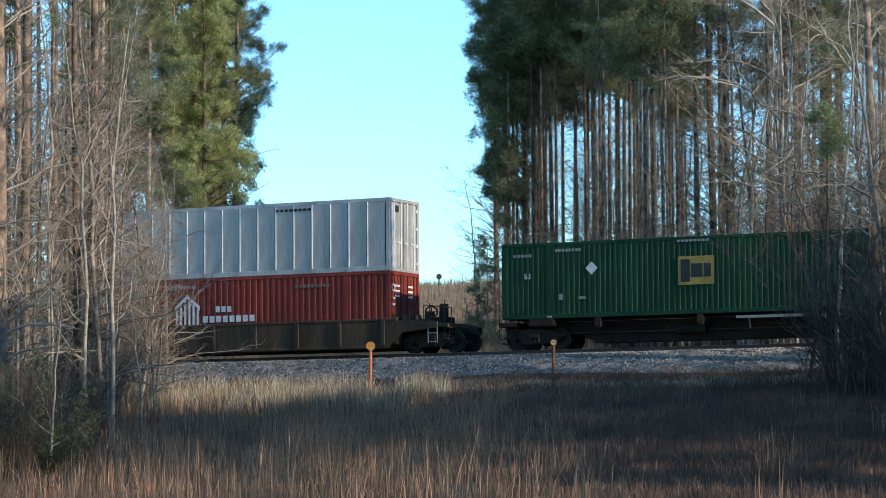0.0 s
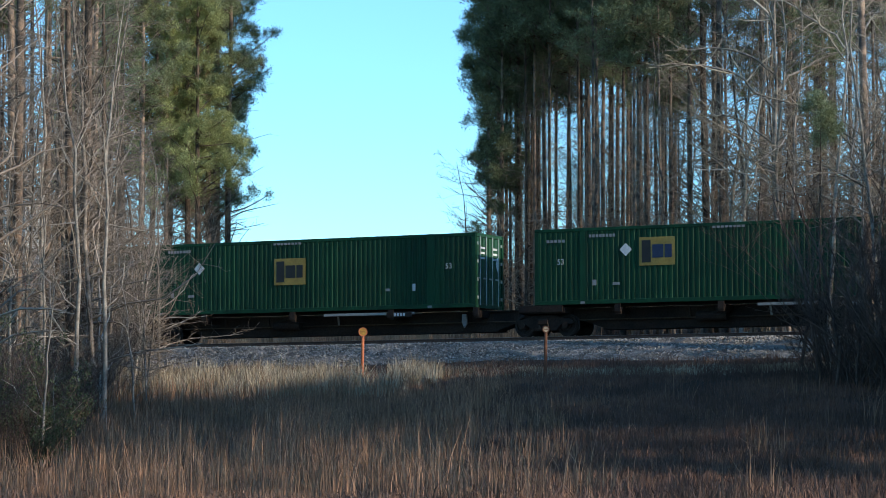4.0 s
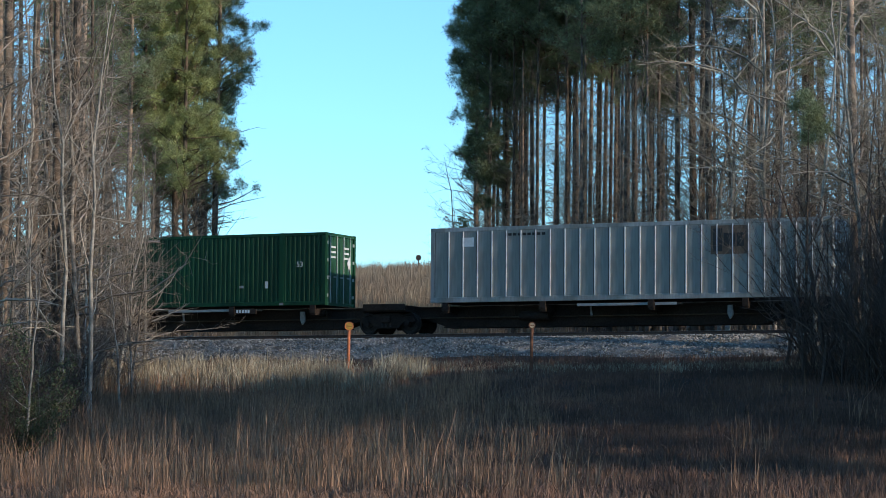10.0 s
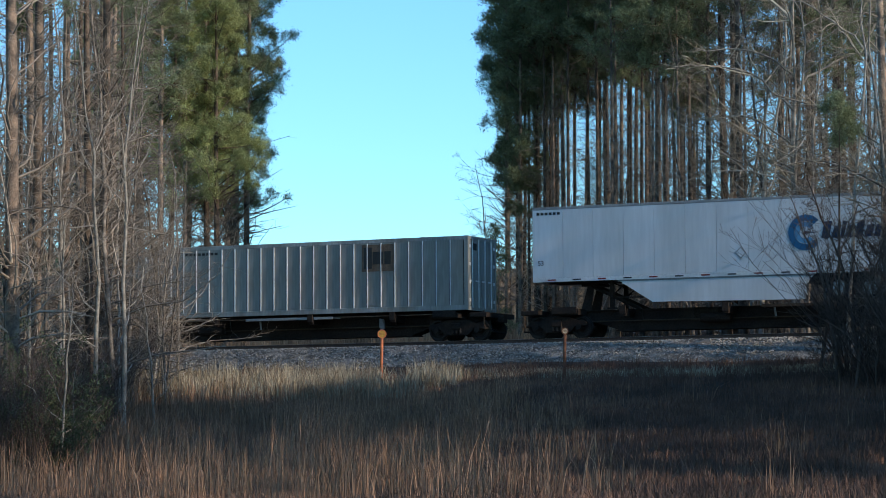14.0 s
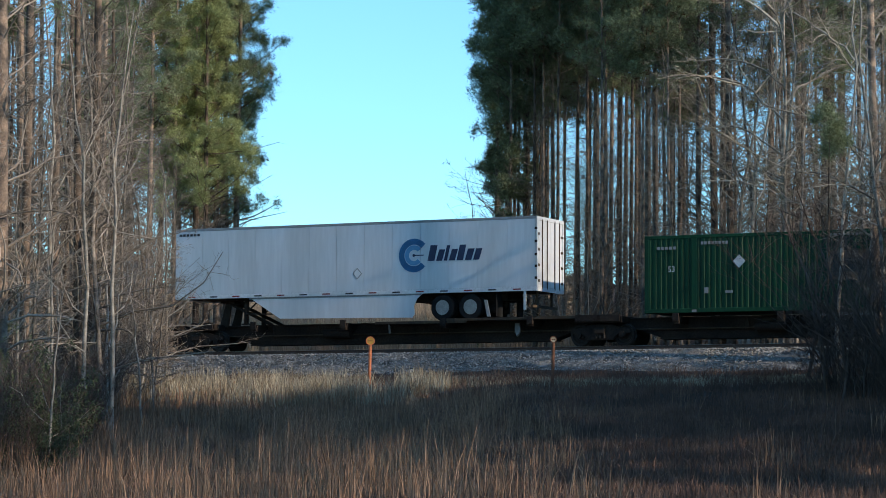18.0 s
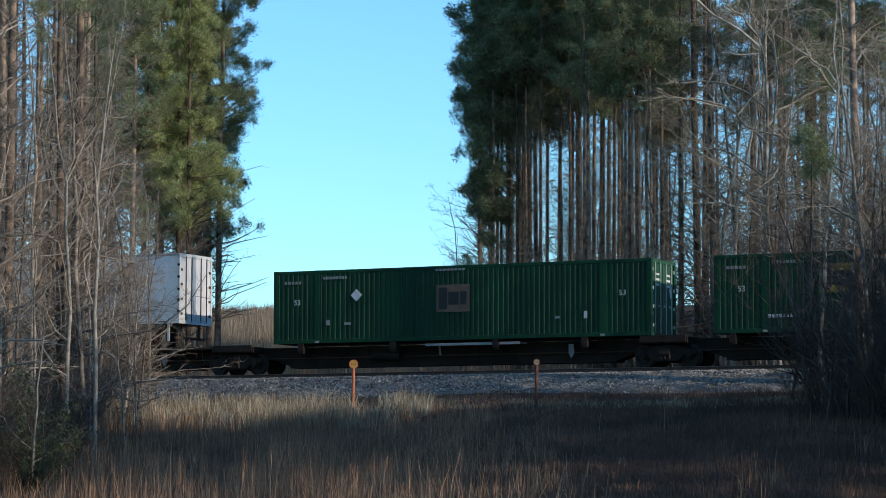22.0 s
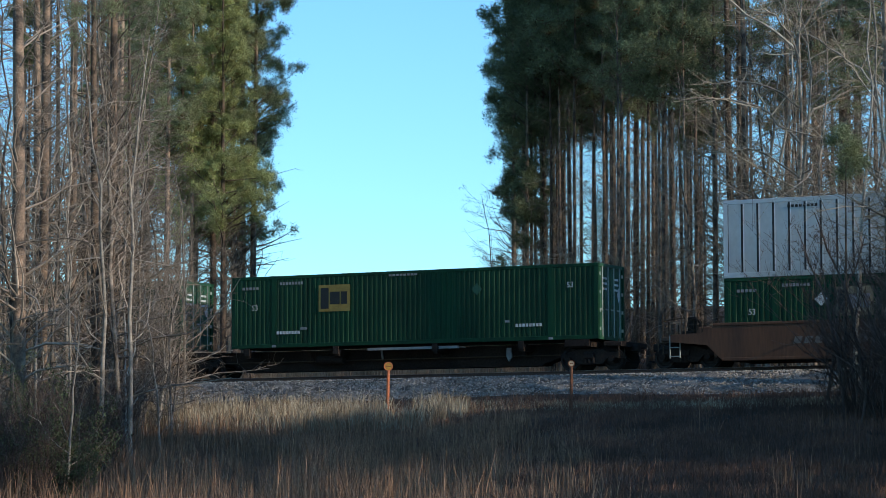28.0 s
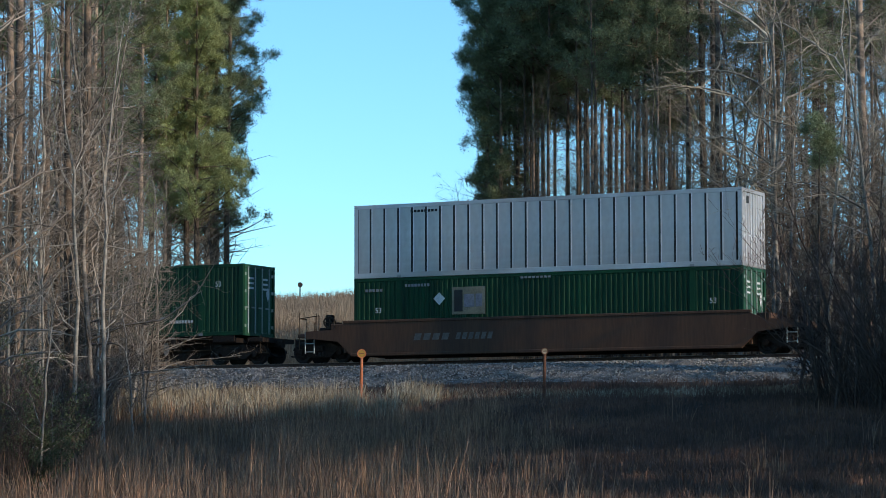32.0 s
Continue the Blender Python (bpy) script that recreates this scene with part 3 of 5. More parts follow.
def diamond(root, x, z, r, mat=WHITEMARK):
    part("placard", Shape().prism([(x - HL - r, z), (x - HL, z - r), (x - HL + r, z), (x - HL, z + r)], -HW - 0.014, -HW - 0.008), mat, root, "diamond-shaped hazard placard")


def logo_panel(root, x, z, back, ink, ink2, faded=False):
    """A framed square panel with three block shapes on it."""
    w, h = 1.42, 1.06
    p = decal(root, "logo_panel", x - w / 2, x + w / 2, z - h / 2, z + h / 2, back, 0.016, "square company panel with block shapes")
    a = x - w / 2 - HL
    for u, wide, tall, mat in ((0.10, 0.36, 0.84, ink), (0.52, 0.44, 0.50, ink2), (1.02, 0.28, 0.50, ink2)):
        sh = Shape().box(a + u, a + u + wide, -HW - 0.024, -HW - 0.018, z - tall / 2, z + tall / 2)
        part("block_shape", sh, mat, p)


def green_container(label, style):
    root = thing("container", label, "shipping container", "green containers")
    frame_parts(root, GREEN)
    for y, k in ((-HW, 1), (HW, -1)):
        for x0, x1 in ((-HL + 0.16, -6.2), (-6.0, 6.0), (6.2, HL - 0.16)):
            sh = corrugated(x0, x1, 0.15, TALL - 0.12, 0.012)
            part("side_panel", sh.mesh("side_panel"), GREEN, root, at=pose(0, y, 0) @ Matrix.Diagonal((1, k, 1, 1)))
        for x in (-6.2, 6.0):
            part("lift_post", Shape().box(x, x + 0.2, min(y, y + k * 0.06), max(y, y + k * 0.06), 0.12, TALL - 0.12), GREEN, root)
    doors(root, GREEN_LIGHTENED, RODSTEEL)
    blank_end(root, GREEN)
    part("placard", Shape().add([(HL + 0.002, 0.72 + a * 0.16, 1.75 + b * 0.3) for a, b in ((-1, 0), (0, -1), (1, 0), (0, 1))], [(0, 1, 2, 3)]), WHITEMARK, root, "diamond-shaped hazard placard")
    size_mark(root, 1.08, 1.62)
    size_mark(root, 15.0, 2.08 if style == "old" else 1.62)
    bars(root, 2.25, 3.35, TALL - 0.32, 0.11, 8, GREYMARK)
    bars(root, 0.5, 1.3, 2.42, 0.11, 5, GREYMARK)
    bars(root, 7.2, 8.5, TALL - 0.16, 0.08, 8, GREYMARK)
    if style != "old":
        decal(root, "inspection_plate", 2.38, 2.54, 0.70, 0.92, GREYMARK)
        decal(root, "inspection_plate", 13.43, 13.56, 0.70, 0.98, WHITEMARK)
    decal(root, "inspection_plate", 12.25, 12.45, 0.72, 0.82, GREYMARK)
    decal(root, "inspection_plate", 3.2, 3.5, 0.70, 0.80, GREYMARK)
    if style == "old":
        logo_panel(root, 4.75, 1.92, YELLOW, BLACKDECAL, BLACKDECAL)
        bars(root, 2.1, 3.2, 0.60, 0.12, 8)
        bars(root, 12.7, 13.85, 0.60, 0.12, 8)
        diamond(root, 11.05, 2.05, 0.24, GREEN_LIGHTENED)
    else:
        diamond(root, 3.74, 2.02 if style in ("high", "faded") else 1.86, 0.25)
        logo_panel(root, *((5.0, 1.92) if style in ("high", "faded") else (7.95, 1.62)), {"worn": BROWNDECAL, "faded": PALEDECAL}.get(style, YELLOW), BLACKDECAL, {"high": NAVY, "faded": FADEDINK}.get(style, BLACKDECAL))
    return root


def plate_container(label, ribs_out, logo=None, bars_at=(3.0, 4.6), group="silver containers", n=26, metal=SILVER):
    """A sheet-and-post aluminium box: flat panels between upright posts."""
    root = thing("container", label, "shipping container", group)
    frame_parts(root, metal, rail=0.16, low=0.2)
    w = (LONG - 0.32) / n
    me_panel = Shape().box(0.031, w - (0.046 if ribs_out else 0.086), 0.010, 0.03, 0.2, TALL - 0.16).mesh("side_panel")
    me_rib = Shape().box(-0.004, 0.030, -0.030 if ribs_out else 0.002, 0.03, 0.2, TALL - 0.16).mesh("stiffener")
    me_seam = Shape().box(-0.045 if ribs_out else -0.085, -0.005, 0.004, 0.03, 0.2, TALL - 0.16).mesh("seam")
    for i in range(n):
        x = -HL + 0.16 + i * w
        part("side_panel", me_panel, metal, root, at=pose(x, -HW, 0))
        if i:
            part("stiffener", me_rib, SILVER_RIB, root, at=pose(x, -HW, 0))
            part("seam", me_seam, SEAM, root, at=pose(x, -HW, 0))
    far = Shape()
    for i in range(n):
        x = -HL + 0.16 + i * w
        far.box(x, x + w - 0.05, HW - 0.03, HW - 0.01, 0.2, TALL - 0.16)
    far.box(-HL + 0.16, HL - 0.16, HW - 0.04, HW - 0.031, 0.15, TALL - 0.1)
    part("back_wall", far, metal, root)
    part("lining", Shape().box(-HL + 0.16, HL - 0.16, -HW + 0.031, -HW + 0.04, 0.15, TALL - 0.1), CARBLACK, root)
    doors(root, metal, SILVER_RIB, marks=False)
    blank_end(root, SILVER)
    bars(root, *bars_at, TALL - 0.32, 0.10, 8, BLACKDECAL, proud=0.024)
    part("door_plate", Shape().box(HL - 0.03, HL - 0.022, -0.80, -0.45, 2.35, 2.62), BLACKDECAL, root, "dark square plate on the door")
    if logo:
        logo_panel(root, *logo, BROWNDECAL, BLACKDECAL, BLACKDECAL)
        decal(root, "patch", 1.35, 1.85, 2.15, 2.5, SILVER_RIB, 0.012)
        decal(root, "patch", 11.7, 12.1, 0.3, 0.36, GREYMARK, 0.012)
    return root


def red_container():
    root = thing("container", "brick-red corrugated container with white lettering bars, in a well car", "shipping container", "red container")
    frame_parts(root, RED)
    for y, k in ((-HW, 1), (HW, -1)):
        for x0, x1 in ((-HL + 0.16, -6.2), (-6.0, 6.0), (6.2, HL - 0.16)):
            part("side_panel", corrugated(x0, x1, 0.15, TALL - 0.12, 0.012, 0.27, 0.04), RED, root, at=pose(0, y, 0) @ Matrix.Diagonal((1, k, 1, 1)))
        for x in (-6.2, 6.0):
            part("lift_post", Shape().box(x, x + 0.2, min(y, y + k * 0.06), max(y, y + k * 0.06), 0.12, TALL - 0.12), RED, root)
    doors(root, RED, CARDULL)
    blank_end(root, RED)
    bars(root, 11.9, 13.5, 2.42, 0.13, 9, DULLMARK)
    bars(root, 6.0, 7.3, 2.55, 0.12, 6, GREYMARK)
    # a white house-shaped sign and two rows of lettering bars
    roof = Shape().prism([(6.25 - HL, 1.6), (6.85 - HL, 2.1), (7.45 - HL, 1.6), (7.45 - HL, 1.75), (6.85 - HL, 2.25), (6.25 - HL, 1.75)], -HW - 0.018, -HW - 0.008)
    sign = part("sign_shape", roof, WHITEMARK, root, "white house-shaped company sign")
    for i, h1 in enumerate((1.82, 2.0, 2.2, 2.2, 2.0, 1.82)):
        part("sign_bar", Shape().box(6.3 - HL + i * 0.2, 6.4 - HL + i * 0.2, -HW - 0.014, -HW - 0.008, 0.95, h1 - 0.15), WHITEMARK, sign)
    bars(root, 8.2, 9.0, 1.62, 0.24, 3, name="lettering_bar")
    bars(root, 7.6, 10.1, 1.22, 0.26, 8, name="lettering_bar")
    part("ring_mark", Shape().disc(0, -0.004, 0.004, 0, 0.16, 20, 0.09).mesh("ring_mark"), WHITEMARK, root, "white ring painted on the door", at=pose(HL + 0.01, -1.0, 2.25, 0, 0, 90))
    for z in (1.55, 1.8):
        part("number_bar", Shape().box(HL - 0.02, HL + 0.005, -1.15, -0.85, z, z + 0.08), WHITEMARK, root)
    return root


def truck(root, x, wheel_r=0.42):
    """A two-axle freight truck under a car; its wheelsets turn."""
    bogie = part("truck_bolster", Shape().box(x - 0.19, x + 0.19, -1.15, 1.15, 0.42, 0.68, 0.05), CARBLACK, root)
    base = 0.89
    for y in (-1.03, 0.93):
        outline = [(-base - 0.34, 0.50), (-base - 0.28, 0.62), (-base + 0.05, 0.66), (-0.45, 0.80), (0.45, 0.80), (base - 0.05, 0.66), (base + 0.28, 0.62), (base + 0.34, 0.50), (base + 0.16, 0.44), (base - 0.16, 0.46), (0.50, 0.22), (-0.50, 0.22), (-base + 0.16, 0.46), (-base - 0.16, 0.44)]
        part("side_frame", Shape().prism([(x + a, b) for a, b in outline], y, y + 0.12), CARBLACK, root)
        for q in (-0.16, 0.0, 0.16):
            part("spring", Shape().turned(x + q, 0, [(0, 0.05), (0.18, 0.05)], 10).mesh("spring"), WHEELSTEEL, root, at=pose(0, y - 0.02 if y < 0 else y + 0.14, 0.28) @ pose(x + q, 0, 0) @ pose(0, 0, 0, 90) @ pose(-x - q, 0, 0))
        for q in (-base, base):
            part("axle_box", Shape().disc(x + q, y - 0.06 if y < 0 else y + 0.06, y + 0.06 if y < 0 else y + 0.18, wheel_r, 0.12, 12), CARBLACK, root)
    for q in (-base, base):
        me = bpy.data.meshes.get("wheelset_mesh")
        if me is None:
            sh = Shape()
            for k in (-1, 1):
                prof = [(0.68, 0.16), (0.66, 0.455), (0.69, 0.46), (0.70, 0.42), (0.82, 0.41), (0.82, 0.33), (0.77, 0.30), (0.76, 0.17), (0.84, 0.15), (0.84, 0.06)]
                sh.turned(0, 0, [(k * a, b) for a, b in prof], 28)
                for j in range(6):
                    c = j * math.pi / 3
                    sh.box(0.24 * math.cos(c) - 0.03, 0.24 * math.cos(c) + 0.03, k * 0.79 - 0.012, k * 0.79 + 0.012, 0.24 * math.sin(c) - 0.03, 0.24 * math.sin(c) + 0.03)
            sh.turned(0, 0, [(-0.9, 0.075), (0.9, 0.075)], 12)
            me = sh.mesh("wheelset_mesh")
        w = part("wheelset", me, WHEELSTEEL, root, "pair of steel wheels on an axle", at=pose(x + q, 0, wheel_r))
        wheelsets.append((w, x + q, wheel_r))
    return bogie


def coupler(root, x, k):
    part("coupler", Shape().box(min(x, x + k * 0.55), max(x, x + k * 0.55), -0.08, 0.08, 0.74, 0.90, 0.03).box(min(x + k * 0.42, x + k * 0.72), max(x + k * 0.42, x + k * 0.72), -0.16, 0.16, 0.68, 0.98, 0.05), CARBLACK, root)
    hose = Shape()
    pts = [Vector((x + k * 0.2, -0.35, 0.68)), Vector((x + k * 0.35, -0.36, 0.42)), Vector((x + k * 0.6, -0.3, 0.28)), Vector((x + k * 0.85, -0.22, 0.30))]
    for a, b in zip(pts, pts[1:]):
        hose.rod(a, b, 0.03, 6)
    part("air_hose", hose, RUBBER, root)


def spine_unit(label, x0, x1, left_end, right_end, load="container", marks=()):
    """One unit of a spine car between its trucks at x0 and x1 (from its middle), with a deep centre sill."""
    root = thing("spine_car", label, "rail car", "articulated spine cars")
    top, low = 1.02, 0.27
    sill = [(x0 - 0.9, top), (x1 + 0.9, top), (x1 + 0.9, 0.74), (x1 - 0.9, 0.74), (x1 - 2.3, low), (x0 + 2.3, low), (x0 + 0.9, 0.74), (x0 - 0.9, 0.74)]
    part("centre_sill", Shape().prism(sill, -0.36, 0.36), CARBLACK, root)
    part("sill_flange", Shape().box(x0 + 2.2, x1 - 2.2, -0.46, 0.46, low - 0.03, low + 0.02), CARBLACK, root)
    part("top_flange", Shape().box(x0 - 0.7, x1 + 0.7, -0.48, 0.48, top, top + 0.04), CARBLACK, root)
    for x in (x0 + 0.4, x1 - 0.4):
        part("end_saddle", Shape().box(x - 0.55, x + 0.55, -1.25, 1.25, 0.86, 1.10, 0.03), CARBLACK, root)
        part("saddle_lip", Shape().box(x - 0.5, x + 0.5, -1.33, -1.27, 0.92, 1.16), CARBLACK, root)
    for x in (-6.1, 6.1, -2.0, 2.4):
        part("cross_arm", Shape().prism([(x - 0.16, 1.04), (x + 0.16, 1.04), (x + 0.10, 0.78), (x - 0.10, 0.78)], -1.27, 1.27), CARBLACK, root)
        part("container_guide", Shape().box(x - 0.12, x + 0.12, -1.34, -1.28, 0.86, 1.16), CARBLACK, root)
    part("walkway", Shape().box(-0.6, 3.4, -1.24, -0.60, 1.0, 1.04).box(-0.6, 3.4, -1.26, -1.22, 0.96, 1.06), GREYMARK if load == "container" else CARDULL, root, "pale steel running board")
    for x in (x0 + 3.2, -3.6, -0.4, 2.2, x1 - 3.0):
        part("hanger", Shape().prism([(x, 0.98), (x + 0.06, 0.98), (x + 0.12, 0.60), (x + 0.05, 0.60)], -0.52, -0.47), GREYMARK if x in (-0.4,) else CARBLACK, root)
    part("brake_rigging", Shape().prism([(5.15, 0.95), (5.32, 0.95), (5.38, 0.60), (5.24, 0.42), (5.14, 0.62)], -0.58, -0.50), GREYMARK, root, "pale rusty brake lever")
    part("brake_pipe", Shape().rod((x0 + 1.0, -0.5, 0.62), (x1 - 1.0, -0.5, 0.62), 0.03, 6), CARDULL, root)
    part("air_tank", Shape().rod((-3.2, -0.62, 0.66), (-2.0, -0.62, 0.66), 0.17, 12), CARBLACK, root)
    if marks:
        for i in range(5):
            part("number_bar", Shape().box(marks[0] + i * 0.13, marks[0] + i * 0.13 + 0.09, -1.285, -1.28, 0.90, 1.02), WHITEMARK, root)
        part("side_plate", Shape().box(marks[0] - 0.2, marks[0] + 0.9, -1.28, -1.22, 0.86, 1.05), CARBLACK, root)
    truck(root, x0)
    if left_end:
        coupler(root, x0 - 0.9, -1)
        part("end_step", Shape().box(x0 - 1.35, x0 - 1.25, -1.3, -0.7, 0.42, 0.48).rod((x0 - 1.3, -1.28, 0.45), (x0 - 1.3, -1.28, 1.15), 0.02).rod((x0 - 1.3, -0.72, 0.45), (x0 - 1.3, -0.72, 1.05), 0.02), CARDULL, root)
        part("end_sill", Shape().box(x0 - 1.4, x0 - 0.7, -1.3, 1.3, 0.88, 1.06, 0.03), CARBLACK, root)
    if right_end:
        truck(root, x1)
        coupler(root, x1 + 0.9, 1)
        part("end_sill", Shape().box(x1 + 0.7, x1 + 1.4, -1.3, 1.3, 0.88, 1.06, 0.03), CARBLACK, root)
        part("end_step", Shape().box(x1 + 1.25, x1 + 1.35, -1.3, -0.7, 0.42, 0.48).rod((x1 + 1.3, -1.28, 0.45), (x1 + 1.3, -1.28, 1.15), 0.02).rod((x1 + 1.3, -0.72, 0.45), (x1 + 1.3, -0.72, 1.05), 0.02), CARDULL, root)
    if load == "trailer":
        part("trailer_deck", Shape().box(2.4, x1 + 0.2, -1.28, -0.50, 1.04, 1.14).box(2.4, x1 + 0.2, 0.50, 1.28, 1.04, 1.14), CARDULL, root, "rusty wheel platform")
        hitch = Shape()
        for y in (-0.5, 0.42):
            hitch.prism([(x0 + 0.75, 1.02), (x0 + 1.15, 1.02), (x0 + 1.30, 2.02), (x0 + 1.05, 2.02)], y, y + 0.08)
            hitch.rod((x0 + 1.25, y + 0.04, 1.95), (x0 + 3.2, y + 0.04, 1.06), 0.07, 8)
        hitch.box(x0 + 0.8, x0 + 1.5, -0.55, 0.55, 1.98, 2.08, 0.02)
        part("trailer_hitch", hitch, CARBLACK, root, "black folding trailer hitch")
    return root


def well_car(label, paint, ribs, top, group="well cars"):
    """A deep well between two trucks; x is from the middle of its well."""
    root = thing("well_car", label, "rail car", group)
    half, e, bottom = 8.45, 9.75, 0.22
    for y in (-1.50, 1.42):
        outline = [(-half - 1.7, 0.95), (-half - 1.7, 1.22), (-half - 0.5, 1.26), (-half + 0.1, top), (half - 0.1, top), (half + 0.5, 1.26), (half + 1.7, 1.22), (half + 1.7, 0.95), (half + 0.25, 0.80), (half - 0.35, bottom), (-half + 0.35, bottom), (-half - 0.25, 0.80)]
        part("side_wall", Shape().prism(outline, y, y + 0.08), paint, root)
        part("top_chord", Shape().box(-half, half, y - 0.03, y + 0.11, top - 0.02, top + 0.09, 0.02), paint, root)
        part("bottom_chord", Shape().box(-half + 0.35, half - 0.35, y - 0.03, y + 0.11, bottom - 0.02, bottom + 0.10, 0.02), paint, root)
    if ribs:
        for i in range(9):
            x = -half + 0.9 + i * 1.93
            part("rib", Shape().box(x - 0.06, x + 0.06, -1.58, -1.49, bottom + 0.1, top), paint, root)
    part("well_floor", Shape().box(-half + 0.3, half - 0.3, -1.42, 1.42, 0.24, 0.34), CARBLACK, root)
    for k in (-1, 1):
        a, b = sorted((k * half, k * (half + 2.1)))
        part("end_platform", Shape().box(a, b, -1.40, 1.40, 0.98, 1.14, 0.03), paint, root)
        part("end_bulkhead", Shape().box(min(k * (half - 0.1), k * half), max(k * (half - 0.1), k * half), -1.42, 1.42, 0.35, 1.45), paint, root)
        part("draft_sill", Shape().box(*sorted((k * (half + 0.2), k * (half + 2.3))), -0.35, 0.35, 0.66, 0.98), CARBLACK, root)
        truck(root, k * e)
        coupler(root, k * (half + 2.2), k)
        rails = Shape()
        xo = k * (half + 2.05)
        for y in (-1.36, -0.75):
            rails.rod((xo, y, 0.5), (xo, y, 2.0 if y < -1 else 1.75), 0.022)
        rails.rod((xo, -1.36, 1.75), (xo, -0.75, 1.75), 0.022)
        rails.rod((xo, -1.36, 0.52), (xo, -0.75, 0.52), 0.022)
        rails.rod((xo - k * 0.9, -1.38, 1.14), (xo - k * 0.9, -1.38, 1.85), 0.022)
        rails.rod((xo - k * 0.9, -1.38, 1.85), (xo, -1.36, 1.75), 0.02)
        part("grab_rail", rails, CARDULL, root)
        part("brake_stand", Shape().box(*sorted((k * (half + 0.75), k * (half + 1.05))), -0.5, -0.2, 1.14, 1.62, 0.02), paint, root)
        part("brake_wheel", Shape().disc(0, -0.02, 0.02, 0, 0.26, 18, 0.2).rod((-0.22, 0, 0), (0.22, 0, 0), 0.02).rod((0, 0, -0.22), (0, 0, 0.22), 0.02).mesh("brake_wheel"), CARDULL, root, at=pose(k * (half + 1.1), -0.6, 1.62, 25, 0, 20))
        for q, y, zz in ((1.35, -1.25, 1.95), (1.6, -0.9, 1.62), (0.5, -1.34, 1.7)):
            part("handhold", Shape().rod((k * (half + q), y, 1.1), (k * (half + q), y, zz), 0.024), CARDULL, root)
        part("ladder", Shape().rod((k * (half + 1.75), -1.42, 0.35), (k * (half + 1.75), -1.42, 1.2), 0.022).rod((k * (half + 1.35), -1.42, 0.35), (k * (half + 1.35), -1.42, 1.2), 0.022).rod((k * (half + 1.35), -1.42, 0.42), (k * (half + 1.75), -1.42, 0.42), 0.02).rod((k * (half + 1.35), -1.42, 0.75), (k * (half + 1.75), -1.42, 0.75), 0.02), RODSTEEL, root, "pale steel side ladder")
        part("brake_valve", Shape().box(*sorted((k * (half + 1.15), k * (half + 1.65))), -0.45, 0.35, 1.14, 1.42, 0.05).box(*sorted((k * (half + 1.25), k * (half + 1.5))), -0.2, 0.1, 1.42, 1.95, 0.04), CARBLACK, root)
        part("cutting_lever", Shape().rod((k * (half + 2.25), -1.35, 0.95), (k * (half + 2.25), 0.0, 0.9), 0.02).rod((k * (half + 2.25), -1.35, 0.95), (k * (half + 2.25), -1.35, 0.6), 0.02), CARDULL, root)
        part("end_box", Shape().box(*sorted((k * (half + 0.15), k * (half + 0.65))), -1.30, -0.6, 1.14, 1.50, 0.03), paint, root)
    return root


